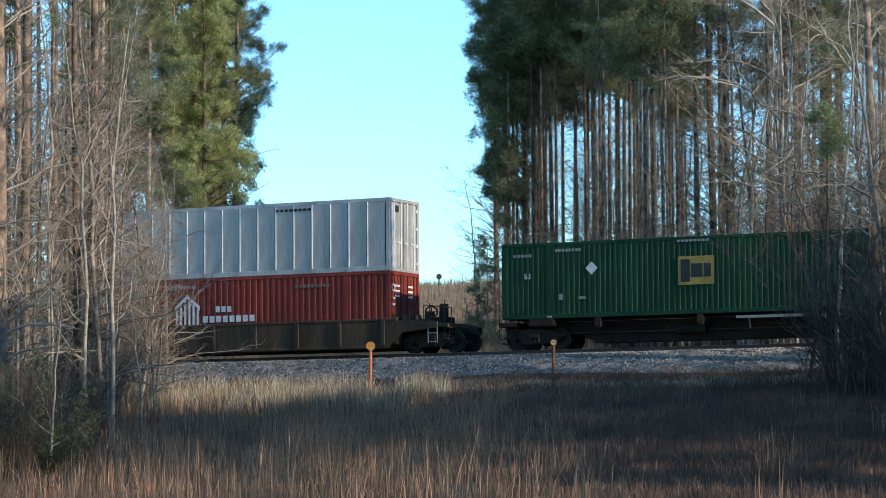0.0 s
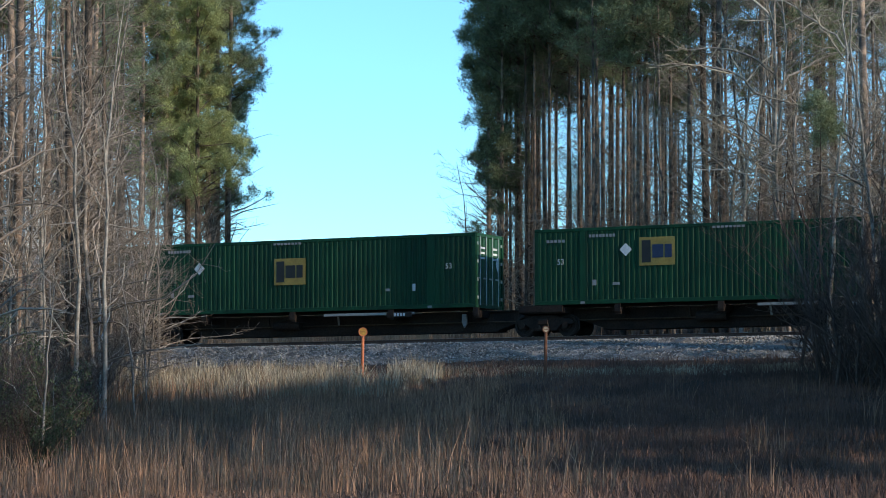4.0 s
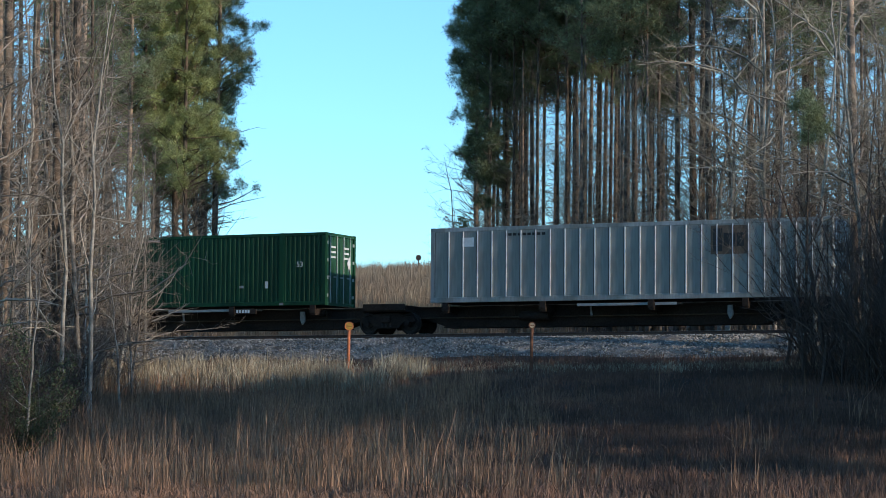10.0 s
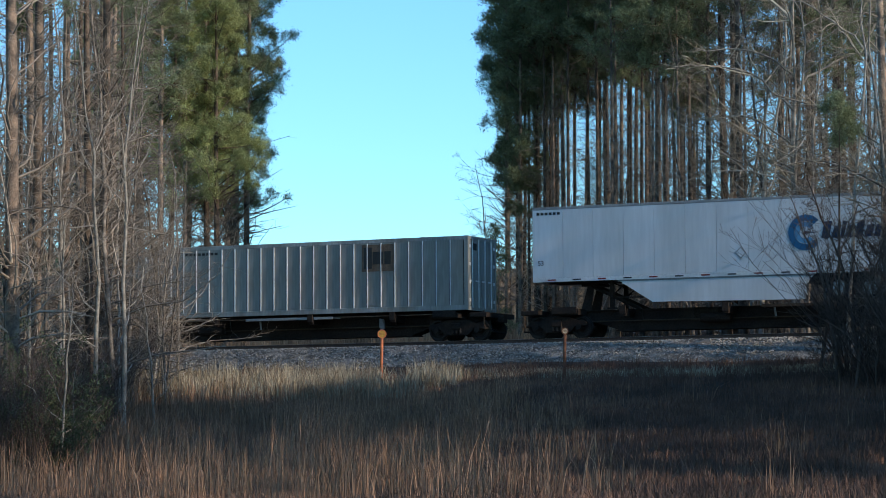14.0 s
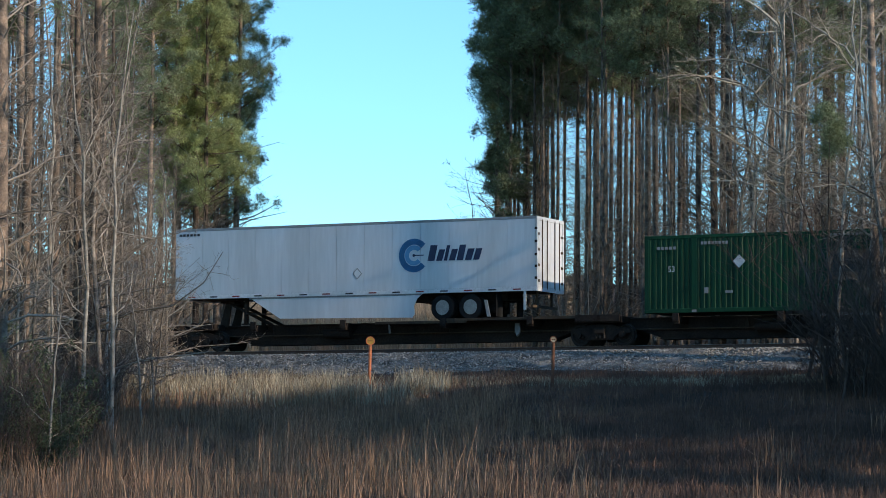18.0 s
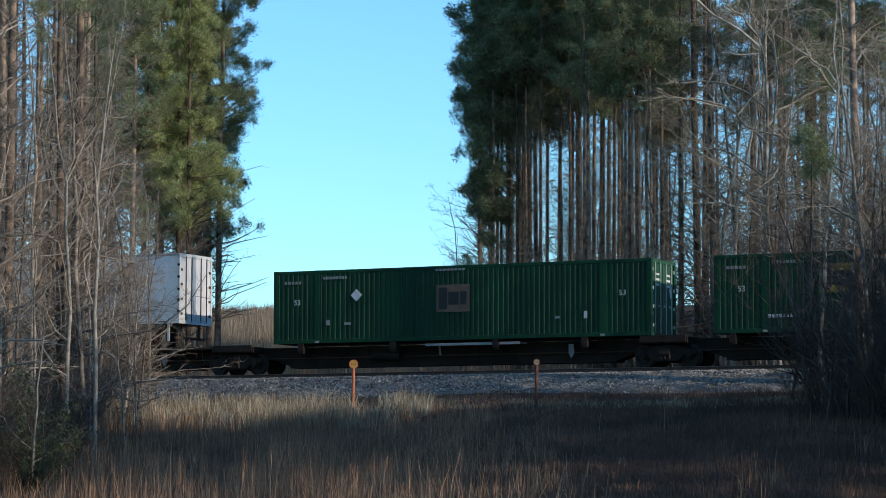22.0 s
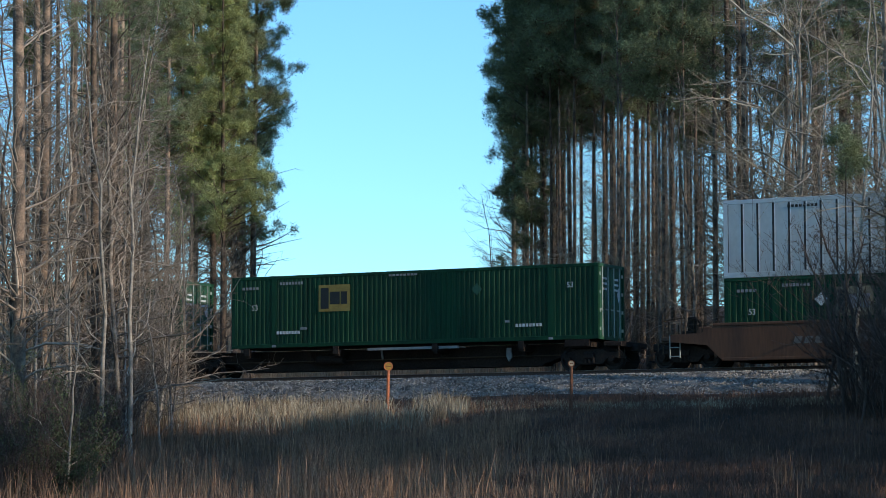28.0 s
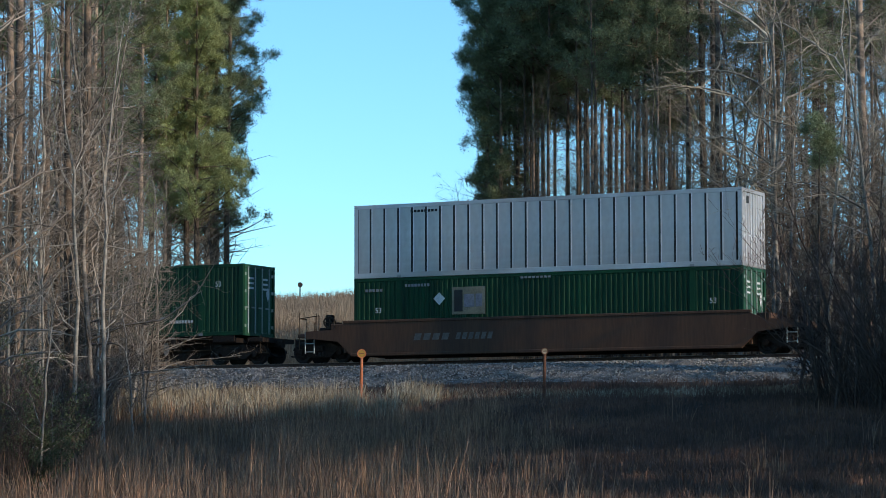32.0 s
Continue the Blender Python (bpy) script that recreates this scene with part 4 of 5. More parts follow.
def trailer():
    root = thing("semi_trailer", "white box trailer with blue company shapes on a rail car", "trailer")
    h = 2.87
    for i in range(13):
        w = LONG / 13
        x = -HL + i * w
        part("side_panel", Shape().box(x + 0.006, x + w - 0.006, -HW, -HW + 0.03, 0.16, h - 0.10), WHITE, root)
    part("seam_backing", Shape().box(-HL + 0.02, HL - 0.02, -HW + 0.031, -HW + 0.04, 0.1, h - 0.05), GREYMARK, root)
    part("far_wall", Shape().box(-HL, HL, HW - 0.03, HW, 0.16, h - 0.10), WHITE, root)
    part("front_wall", Shape().box(-HL - 0.02, -HL + 0.02, -HW, HW, 0.0, h - 0.02, 0.03), WHITE, root)
    part("roof", Shape().box(-HL, HL, -HW + 0.02, HW - 0.02, h - 0.03, h), WHITE, root)
    for y in (-HW - 0.01, HW - 0.03):
        part("top_rail", Shape().box(-HL, HL, y, y + 0.04, h - 0.10, h + 0.005, 0.01), GREYMARK, root)
        part("bottom_rail", Shape().box(-HL, HL, y, y + 0.04, 0.0, 0.155, 0.01), SILVER_RIB, root)
    part("floor", Shape().box(-HL + 0.03, HL - 0.1, -HW + 0.05, HW - 0.05, 0.04, 0.14), CARBLACK, root)
    for i in range(15):
        x = -HL + 0.6 + i * 1.04
        part("marker_strip", Shape().box(x, x + 0.34, -HW - 0.016, -HW - 0.011, 0.05, 0.10), BLACKDECAL if i % 2 else RED, root)
    # rear doors
    part("rear_frame", Shape().box(HL - 0.06, HL + 0.02, -HW, -HW + 0.12, 0.0, h).box(HL - 0.06, HL + 0.02, HW - 0.12, HW, 0.0, h).box(HL - 0.06, HL + 0.02, -HW + 0.12, HW - 0.12, h - 0.14, h).box(HL - 0.06, HL + 0.02, -HW + 0.12, HW - 0.12, 0.0, 0.16), SILVER_RIB, root)
    for y in (-1.17, 0.01):
        d = part("door", Shape().box(HL - 0.05, HL - 0.005, y, y + 1.16, 0.17, h - 0.15), WHITE, root)
        for q in (0.4, 0.85):
            part("lock_rod", Shape().rod((HL + 0.02, y + q, 0.1), (HL + 0.02, y + q, h - 0.1), 0.022, 8), CARDULL, d)
        for z in (0.4, 1.0, 1.6, 2.2):
            part("hinge", Shape().box(HL - 0.01, HL + 0.03, (y if y < 0 else y + 1.06) - 0.02, (y if y < 0 else y + 1.06) + 0.12, z - 0.05, z + 0.05), CARDULL, d)
    for z in (0.5, 0.95, 1.4, 1.9, 2.4):
        part("hinge_mark", Shape().box(HL - 0.08, HL + 0.022, -HW - 0.006, -HW + 0.02, z - 0.05, z + 0.05), CARBLACK, root)
    part("bumper", Shape().box(HL - 0.3, HL - 0.2, -1.15, 1.15, -0.62, -0.52).box(HL - 0.28, HL - 0.2, -0.75, -0.65, -0.55, 0.05).box(HL - 0.28, HL - 0.2, 0.65, 0.75, -0.55, 0.05), CARDULL, root)
    part("door_holdback", Shape().box(HL - 0.55, HL - 0.45, -HW + 0.02, -HW + 0.06, -0.72, 0.02), WHITEMARK, root)
    part("side_skirt", Shape().prism([(-4.6, 0.0), (3.2, 0.0), (2.95, -0.2), (2.82, -0.5), (2.86, -0.78), (2.75, -0.93), (-3.2, -0.86)], -HW + 0.03, -HW + 0.05), WHITE, root, "white aerodynamic side skirt")
    part("skirt_seam", Shape().box(-4.6, 3.15, -HW + 0.02, -HW + 0.03, -0.06, 0.0), GREYMARK, root)
    # landing gear
    gear = Shape()
    for y in (-0.75, 0.65):
        gear.box(-5.15, -5.0, y, y + 0.12, -1.0, 0.05).box(-5.25, -4.9, y - 0.05, y + 0.17, -1.06, -1.0)
        gear.rod((-5.05, y + 0.06, -0.55), (-4.4, y + 0.06, 0.02), 0.03).rod((-5.05, y + 0.06, -0.2), (-5.6, y + 0.06, 0.02), 0.03)
    gear.rod((-5.07, -0.7, -0.55), (-5.07, 0.7, -0.55), 0.04).rod((-5.07, -0.8, -0.62), (-3.6, -1.1, -0.66), 0.03)
    part("landing_gear", gear, CARBLACK, root)
    # tandem wheels
    for x in (4.05, 5.25):
        for y, k in ((-1.24, 1), (1.24, -1)):
            t = Shape().turned(0, 0, [(y, 0.30), (y, 0.46), (y + k * 0.03, 0.505), (y + k * 0.22, 0.505), (y + k * 0.25, 0.46), (y + k * 0.26, 0.46), (y + k * 0.29, 0.505), (y + k * 0.48, 0.505), (y + k * 0.52, 0.45), (y + k * 0.52, 0.3)], 26)
            w = part("tyre", t.mesh("tyre"), RUBBER, root, at=pose(x, 0, -0.56))
            rim = Shape().turned(0, 0, [(y - k * 0.006, 0.29), (y - k * 0.006, 0.26), (y + k * 0.05, 0.24), (y + k * 0.09, 0.13), (y + k * 0.02, 0.11), (y + k * 0.0, 0.05)], 22)
            part("rim", rim, ALLOY, w, "bright alloy wheel rim")
        part("axle", Shape().rod((x, -0.9, -0.56), (x, 0.9, -0.56), 0.07, 10), CARBLACK, root)
    part("slider_frame", Shape().box(2.6, 6.6, -0.7, -0.55, -0.32, 0.03).box(2.6, 6.6, 0.55, 0.7, -0.32, 0.03).box(2.6, 2.7, -0.6, 0.6, -0.3, 0.03).box(6.5, 6.6, -0.6, 0.6, -0.3, 0.03), CARBLACK, root)
    part("suspension", Shape().box(3.3, 6.1, -0.62, -0.5, -0.78, -0.3, 0.02).box(3.3, 6.1, 0.5, 0.62, -0.78, -0.3, 0.02).rod((3.2, 0.0, -0.45), (6.2, 0.0, -0.45), 0.16, 10), CARBLACK, root)
    part("mud_flap", Shape().box(6.35, 6.37, -1.26, -0.66, -0.95, -0.05).box(6.35, 6.37, 0.66, 1.26, -0.95, -0.05), RUBBER, root)
    part("skirt_flare", Shape().prism([(5.85, -0.3), (5.97, -0.3), (6.12, -0.95), (5.98, -0.95)], -1.27, -1.22), GREYMARK, root)
    # company shapes: open rings and a row of leaning bars
    ring = Shape()

    def arc(r0, r1, y, a0, a1, cx, cz, n=30):
        v, f = [], []
        for i in range(n + 1):
            a = radians(a0 + (a1 - a0) * i / n)
            for r in (r0, r1):
                for yy in (y, y + 0.006):
                    v.append((cx + r * math.cos(a), yy, cz + r * math.sin(a)))
        for i in range(n):
            k = i * 4
            f += [(k, k + 4, k + 6, k + 2), (k + 1, k + 3, k + 7, k + 5), (k + 2, k + 6, k + 7, k + 3), (k, k + 1, k + 5, k + 4)]
        return Shape().add(v, f)
    cx, cz = 2.83, 1.50
    part("outer_ring", arc(0.42, 0.66, -HW - 0.012, 42, 318, cx, cz), BLUE, root, "open blue ring")
    part("inner_ring", arc(0.22, 0.40, -HW - 0.014, 42, 318, cx, cz), PALEBLUE, root, "open pale blue ring")
    part("ring_bar", Shape().box(cx - 0.02, cx + 0.42, -HW - 0.016, -HW - 0.01, cz - 0.02, cz + 0.02).disc(cx, -HW - 0.018, -HW - 0.01, cz, 0.06, 12), NAVY, root)
    heights = ((0.30, 0.62), (0.26, 0.44), (0.14, 0.60), (0.26, 0.44), (0.28, 0.60), (0.28, 0.44), (0.26, 0.44))
    x = 3.42
    for w, hh in heights:
        part("lettering_bar", Shape().prism([(x, cz - 0.24), (x + w, cz - 0.24), (x + w + 0.14, cz - 0.24 + hh), (x + 0.14, cz - 0.24 + hh)], -HW - 0.012, -HW - 0.006), NAVY, root)
        x += w + 0.075
    part("placard_outline", Shape().prism([(0.1, 0.85), (0.32, 0.62), (0.54, 0.85), (0.32, 1.08)], -HW - 0.008, -HW - 0.003), GREYMARK, root)
    part("placard_inside", Shape().prism([(0.15, 0.85), (0.32, 0.67), (0.49, 0.85), (0.32, 1.03)], -HW - 0.012, -HW - 0.009), WHITE, root)
    writing("size_mark", "53", 0.26, BLACKDECAL, root, pose(-HL + 0.32, -HW - 0.01, 0.72, 90, 0, 0), "black size number 53")
    for i in range(6):
        part("number_bar", Shape().box(-HL + 0.15 + i * 0.17, -HL + 0.27 + i * 0.17, -HW - 0.01, -HW - 0.004, h - 0.30, h - 0.20), BLACKDECAL, root)
    return root


def make_train():
    base = 1.17
    low = 0.36
    # well car with two boxes
    rolling(well_car("weathered dark brown well car with ribbed sides", CARDULL, True, 1.28), -55.08, 0)
    rolling(red_container(), -55.08, low)
    rolling(plate_container("silver ribbed aluminium container stacked on a red one", True, None, (11.0, 12.7), n=19), -55.08, low + TALL + 0.01)
    # three-unit spine car
    rolling(spine_unit("black spine car unit under a green container", -8.82, 8.83, True, False, marks=(2.4,)), -32.08, 0)
    rolling(spine_unit("black spine car unit under a green container", -9.25, 9.25, False, False, marks=(2.6,)), -14.0, 0)
    rolling(spine_unit("black spine car unit under a silver container", -8.77, 8.78, False, True), 4.03, 0)
    rolling(green_container("dark green corrugated container with a yellow company panel", "mid"), -34.08, base)
    rolling(green_container("dark green corrugated container with a yellow panel and white placard", "high"), -15.43, base)
    rolling(plate_container("dull silver aluminium container with a faded brown panel", True, (12.2, 2.15), (3.3, 4.9), metal=SILVER_DULL), 5.36, base)
    # three-unit spine car
    rolling(spine_unit("rusty black spine car unit with a hitch under a white trailer", -8.9, 8.9, True, False, "trailer"), 26.0, 0)
    rolling(spine_unit("black spine car unit under a green container", -9.25, 9.25, False, False), 44.15, 0)
    rolling(spine_unit("black spine car unit under a green container", -8.85, 8.85, False, True), 62.25, 0)
    rolling(trailer(), 24.3, 2.13)
    rolling(green_container("dark green corrugated container with a worn company panel", "worn"), 44.88, base)
    rolling(green_container("dark green corrugated container with white lettering bars and a yellow panel", "old"), 63.5, base)
    # well car with two boxes
    rolling(well_car("rusty brown smooth-sided well car", CARBROWN, False, 1.52), 84.72, 0)
    rolling(green_container("dark green corrugated container sitting in a brown well car", "faded"), 84.72, low)
    rolling(plate_container("silver panelled aluminium container stacked on a green one", False, None, (2.5, 3.7), metal=SILVER_STAINED), 84.72, low + TALL + 0.01)
    car = movers[-3][0]
    for i, x in enumerate((-5.35, -4.95, -4.55, -4.15)):
        part("lettering_bar", Shape().prism([(x, 0.78), (x + 0.28, 0.78), (x + 0.36, 1.04), (x + 0.08, 1.04)], -1.512, -1.505), DULLMARK, car)
    for i in range(6):
        x = -3.55 + i * 0.27
        part("number_bar", Shape().prism([(x, 0.78), (x + 0.18, 0.78), (x + 0.26, 1.04), (x + 0.08, 1.04)], -1.512, -1.505), DULLMARK, car)


make_train()


# ---- woods ----
def tubes(curves, sides):
    """Skins polylines of equal point count: curves (n, k, 3), with radii (n, k)."""
    pts, rad = curves
    n, k, _ = pts.shape
    d = pts[:, -1] - pts[:, 0]
    d /= np.linalg.norm(d, axis=1, keepdims=True) + 1e-9
    ref = np.where(np.abs(d[:, 2:3]) > 0.8, np.array([[1.0, 0, 0]]), np.array([[0, 0, 1.0]]))
    a = np.cross(d, ref)
    a /= np.linalg.norm(a, axis=1, keepdims=True) + 1e-9
    b = np.cross(d, a)
    ang = np.arange(sides) * 2 * np.pi / sides
    ring = a[:, None, None] * np.cos(ang)[None, None, :, None] + b[:, None, None] * np.sin(ang)[None, None, :, None]
    v = pts[:, :, None] + ring * rad[:, :, None, None]
    base = (np.arange(n) * k * sides)[:, None, None]
    i = np.arange(sides)
    j = (i + 1) % sides
    rows = (np.arange(k - 1) * sides)[None, :, None]
    f = np.stack([base + rows + i, base + rows + j, base + rows + sides + j, base + rows + sides + i], -1)
    return v.reshape(-1, 3), f.reshape(-1, 4)


def bundle(name, groups, mat, smooth=True):
    vs, fs, k = [], [], 0
    for v, f in groups:
        vs.append(v)
        fs.append(f + k)
        k += len(v)
    return quick_mesh(name, np.concatenate(vs), np.concatenate(fs), mat, smooth)


def sprout(rng, pts, rad, n, lo, hi, length, rise, thin, k=4, wander=0.10, tuck=0.0):
    """n shoots from each parent curve. length: as a share of the parent's; rise: mean upward tilt in degrees; tuck: how much shorter the lowest are."""
    m, kk, _ = pts.shape
    who = np.repeat(np.arange(m), n)
    t = rng.uniform(lo, hi, m * n) * (kk - 1)
    i = np.minimum(t.astype(int), kk - 2)
    fr = (t - i)[:, None]
    start = pts[who, i] * (1 - fr) + pts[who, i + 1] * fr
    r0 = (rad[who, i] * (1 - fr[:, 0]) + rad[who, i + 1] * fr[:, 0]) * thin
    whole = np.linalg.norm(pts[:, -1] - pts[:, 0], axis=1)[who]
    ln = whole * length * rng.uniform(0.5, 1.25, m * n) * (1.15 - 0.6 * t / (kk - 1))
    ln = ln * (1 - tuck * np.clip(1 - (t / (kk - 1) - lo) / (hi - lo) * 2.2, 0, 1))
    along = pts[who, i + 1] - pts[who, i]
    along /= np.linalg.norm(along, axis=1, keepdims=True) + 1e-9
    az = rng.uniform(0, 2 * np.pi, m * n)
    el = np.radians(rng.normal(rise, 16, m * n))
    way = np.stack([np.cos(az) * np.cos(el), np.sin(az) * np.cos(el), np.sin(el)], 1) + along * 0.55
    way /= np.linalg.norm(way, axis=1, keepdims=True)
    out = np.zeros((m * n, k, 3))
    out[:, 0] = start
    step = ln / (k - 1)
    for q in range(1, k):
        way = way + rng.normal(0, wander, (m * n, 3))
        way /= np.linalg.norm(way, axis=1, keepdims=True)
        out[:, q] = out[:, q - 1] + way * step[:, None]
    taper = np.linspace(1, 0.3, k)[None]
    return out, np.maximum(r0[:, None] * taper, 0.0045)


def stem(rng, h, r, k=9, lean=0.02, bend=0.012):
    p = np.zeros((1, k, 3))
    off = np.cumsum(rng.normal(0, bend * h / k * 3, (k, 2)), 0) * np.linspace(0, 1, k)[:, None]
    tilt = rng.normal(0, lean, 2)
    z = np.linspace(-0.3, h, k)
    p[0, :, 2] = z
    p[0, :, 0:2] = off + tilt * z[:, None]
    rad = r * (1 - 0.85 * np.linspace(0, 1, k) ** 1.2)
    rad[0] *= 1.35
    return p, rad[None]


def bare_tree(name, seed, h, r, limbs, subs, twigs, bark, label, low=0.25, reach=0.26, rise=35, category="tree", group="bare trees", lean=0.03, wander=0.14, bend=0.03, twig=None):
    rng = np.random.default_rng(seed)
    root = thing(name, label, category, group)
    twig = twig or TWIG
    p0, r0 = stem(rng, h, r, 12, lean, bend)
    p1, r1 = sprout(rng, p0, r0, limbs, low, 0.97, reach, rise, 0.5, 5, wander=wander)
    p2, r2 = sprout(rng, p1, r1, subs, 0.2, 0.98, 0.5, rise * 0.6, 0.55, 4, wander=wander)
    p3, r3 = sprout(rng, p2, r2, twigs, 0.15, 1.0, 0.55, rise * 0.6, 0.6, 3, wander=wander)
    part("trunk", bundle("trunk", [tubes((p0, r0), 8)], bark), bark, root)
    for i in range(min(16, len(p1))):
        part("limb", bundle("limb", [tubes((p1[i:i + 1], r1[i:i + 1]), 5)], bark), bark, root)
    tagged(part("twig_spray", bundle("twig_spray", [tubes((p1[16:], r1[16:]), 4), tubes((p2, r2), 3), tubes((p3, r3), 3)], twig), twig, root), kind="stuff")
    return root


def arching_tree(seed, h, r, limbs, label):
    """A bare hardwood whose long limbs rise, arch over and break into fans of twigs. limbs: (height share, azimuth, length, first tilt, last tilt)."""
    rng = np.random.default_rng(seed)
    root = thing("arching_tree", label, "tree", "bare trees")
    p0, r0 = stem(rng, h, r, 12, 0.03, 0.04)
    part("trunk", bundle("trunk", [tubes((p0, r0), 9)], BARK_GREY), BARK_GREY, root)
    k = 10
    for share, az, length, e0, e1 in limbs:
        at = share * 11
        i = min(int(at), 10)
        start = p0[0, i] * (1 - at + i) + p0[0, i + 1] * (at - i)
        pts = [start]
        turn = radians(az)
        for q in range(1, k):
            el = radians(e0 + (e1 - e0) * (q / (k - 1)) ** 0.8 + rng.normal(0, 9))
            turn += rng.normal(0, 0.16)
            pts.append(pts[-1] + np.array([math.cos(turn) * math.cos(el), math.sin(turn) * math.cos(el), math.sin(el)]) * length / (k - 1))
        p1 = np.array(pts)[None]
        r1 = (np.interp(np.arange(k), [0, k - 1], [0.055, 0.02]) * min(1.2, length / 4.5))[None]
        limb = part("limb", bundle("limb", [tubes((p1, r1), 6)], BARK_PALE), BARK_PALE, root, "long arching tan limb")
        p2, r2 = sprout(rng, p1, r1, 12, 0.3, 0.99, 0.36, (e0 + e1) / 2 * 0.5, 0.62, 6, wander=0.2)
        p3, r3 = sprout(rng, p2, r2, 5, 0.2, 1.0, 0.45, 20, 0.7, 4, wander=0.2)
        tagged(part("twig_fan", bundle("twig_fan", [tubes((p2, r2), 4), tubes((p3, np.maximum(r3, 0.008)), 3)], TAN), TAN, limb), kind="stuff")
    return root


def needles(rng, at, way, per, length, width, puff=0.09):
    """Tufts of narrow needles round each point, fanning out along its twig; puff: how loose a tuft is."""
    n = len(at)
    d = np.repeat(way, per, 0) * 0.45 + rng.normal(0, 0.62, (n * per, 3))
    d /= np.linalg.norm(d, axis=1, keepdims=True) + 1e-9
    ln = length * rng.uniform(0.6, 1.2, n * per)
    side = np.cross(d, rng.normal(0, 1, (n * per, 3)))
    side /= np.linalg.norm(side, axis=1, keepdims=True) + 1e-9
    b = np.repeat(at, per, 0) + rng.normal(0, puff, (n * per, 3))
    v = np.stack([b - side * width, b + side * width, b + d * ln[:, None]], 1)
    f = np.arange(n * per * 3).reshape(-1, 3)
    return v.reshape(-1, 3), f


def pine_tree(seed, h, r, crown, boughs, reach, label, dead=26, tuft=20, old=0.0, group="pine trees", subs=6, rise=8, top=0.99, dead_len=0.07, leaf=NEEDLE, needle=(0.30, 0.017), tuck=0.0, dead_low=0.18, clumped=False):
    """A tall pine: bare lower stem with dead stubs, boughs from crown (share of its height) up, needles in tufts; clumped: at the ends of the boughs alone."""
    rng = np.random.default_rng(seed)
    root = thing("pine_tree", label, "tree", group)
    p0, r0 = stem(rng, h, r, 10, 0.008, 0.004)
    part("trunk", bundle("trunk", [tubes((p0, r0), 8)], BARK_PINE), BARK_PINE, root)
    if dead:
        pd, rd = sprout(rng, p0, r0, dead, dead_low, crown + 0.08, dead_len, 5, 0.22, 4, wander=0.2)
        pe, re = sprout(rng, pd, rd, 3, 0.3, 1.0, 0.5, 0, 0.6, 3, wander=0.2)
        tagged(part("dead_wood", bundle("dead_wood", [tubes((pd, rd), 4), tubes((pe, re), 3)], TWIG), TWIG, root), kind="stuff")
    p1, r1 = sprout(rng, p0, r0, boughs, crown, top, reach, rise, 0.36, 5, wander=0.12, tuck=tuck)
    p2, r2 = sprout(rng, p1, r1, subs, 0.3, 1.0, 0.42, rise + 12, 0.5, 4, wander=0.16)
    tagged(part("bough_frame", bundle("bough_frame", [tubes((p1, r1), 5), tubes((p2, r2), 3)], BARK_PINE), BARK_PINE, root), kind="stuff")
    way = p2[:, -1] - p2[:, 0]
    way /= np.linalg.norm(way, axis=1, keepdims=True) + 1e-9
    tips = p1[:, 4] - p1[:, 3]
    ends = np.concatenate([p2[:, 3], p1[:, 4]] if clumped else [p2[:, 1], p2[:, 2], p2[:, 3], p1[:, 4]])
    ways = np.concatenate([way, tips] if clumped else [way, way, way, tips])
    v, f = needles(rng, ends, ways, tuft, *needle)
    tagged(part("foliage", quick_mesh("foliage", v, f, leaf), leaf, root), kind="stuff")
    if old:
        pick = rng.random(len(ends)) < old
        v, f = needles(rng, ends[pick] - np.array([0, 0, 0.25]), ways[pick], 8, 0.3, 0.028)
        tagged(part("dry_foliage", quick_mesh("dry_foliage", v, f, NEEDLE_OLD), NEEDLE_OLD, root), kind="stuff")
    return root


def shrub(name, seed, h, stems, label, leafy=0, group="shrubs", leaf=EVERGREEN, spread=1.1, subs=6, twigs=5, wood=SHADED_BRUSH):
    rng = np.random.default_rng(seed)
    root = thing(name, label, "shrub", group)
    k = 6
    az = rng.uniform(0, 6.28, stems)
    out = rng.uniform(0.1, 0.55, stems)
    hh = h * rng.uniform(0.55, 1.05, stems)
    t = np.linspace(0, 1, k)[None, :, None]
    top = np.stack([np.cos(az) * out * hh * spread, np.sin(az) * out * hh * spread, hh], 1)
    p0 = top[:, None] * t + np.cumsum(rng.normal(0, 0.12 * h / k * 2, (stems, k, 3)), 1) * np.linspace(0, 1, k)[None, :, None]
    p0[:, :, :2] += rng.normal(0, 0.14 * h * 0.4, (stems, 1, 2))
    p0[:, 0, 2] = -0.2
    r0 = np.linspace(1, 0.3, k)[None] * rng.uniform(0.008, 0.022, (stems, 1)) * max(1, h / 4)
    p1, r1 = sprout(rng, p0, r0, subs, 0.25, 1.0, 0.35, 35, 0.6, 4, wander=0.18)
    p2, r2 = sprout(rng, p1, r1, twigs, 0.2, 1.0, 0.5, 30, 0.7, 3, wander=0.18)
    tagged(part("wood", bundle("wood", [tubes((p0, r0), 5)], wood), wood, root), kind="stuff")
    tagged(part("twig_spray", bundle("twig_spray", [tubes((p1, r1), 3), tubes((p2, r2), 3)], wood), wood, root), kind="stuff")
    if leafy:
        ends = np.concatenate([p2[:, -1], p2[:, 1], p1[:, -1]])
        v, f = needles(rng, ends, rng.normal(0, 0.4, ends.shape), leafy, 0.07, 0.022)
        tagged(part("foliage", quick_mesh("foliage", v, f, leaf), leaf, root), kind="stuff")
    return root


def put(ob, bearing, dist, turn, scale=1.0, sink=0.0, lean=0.0):
    x, y, z = spot(bearing, dist)
    return copy_thing(ob, pose(x, y, z - sink, 0, lean, turn) @ Matrix.Diagonal((scale, scale, scale, 1)))


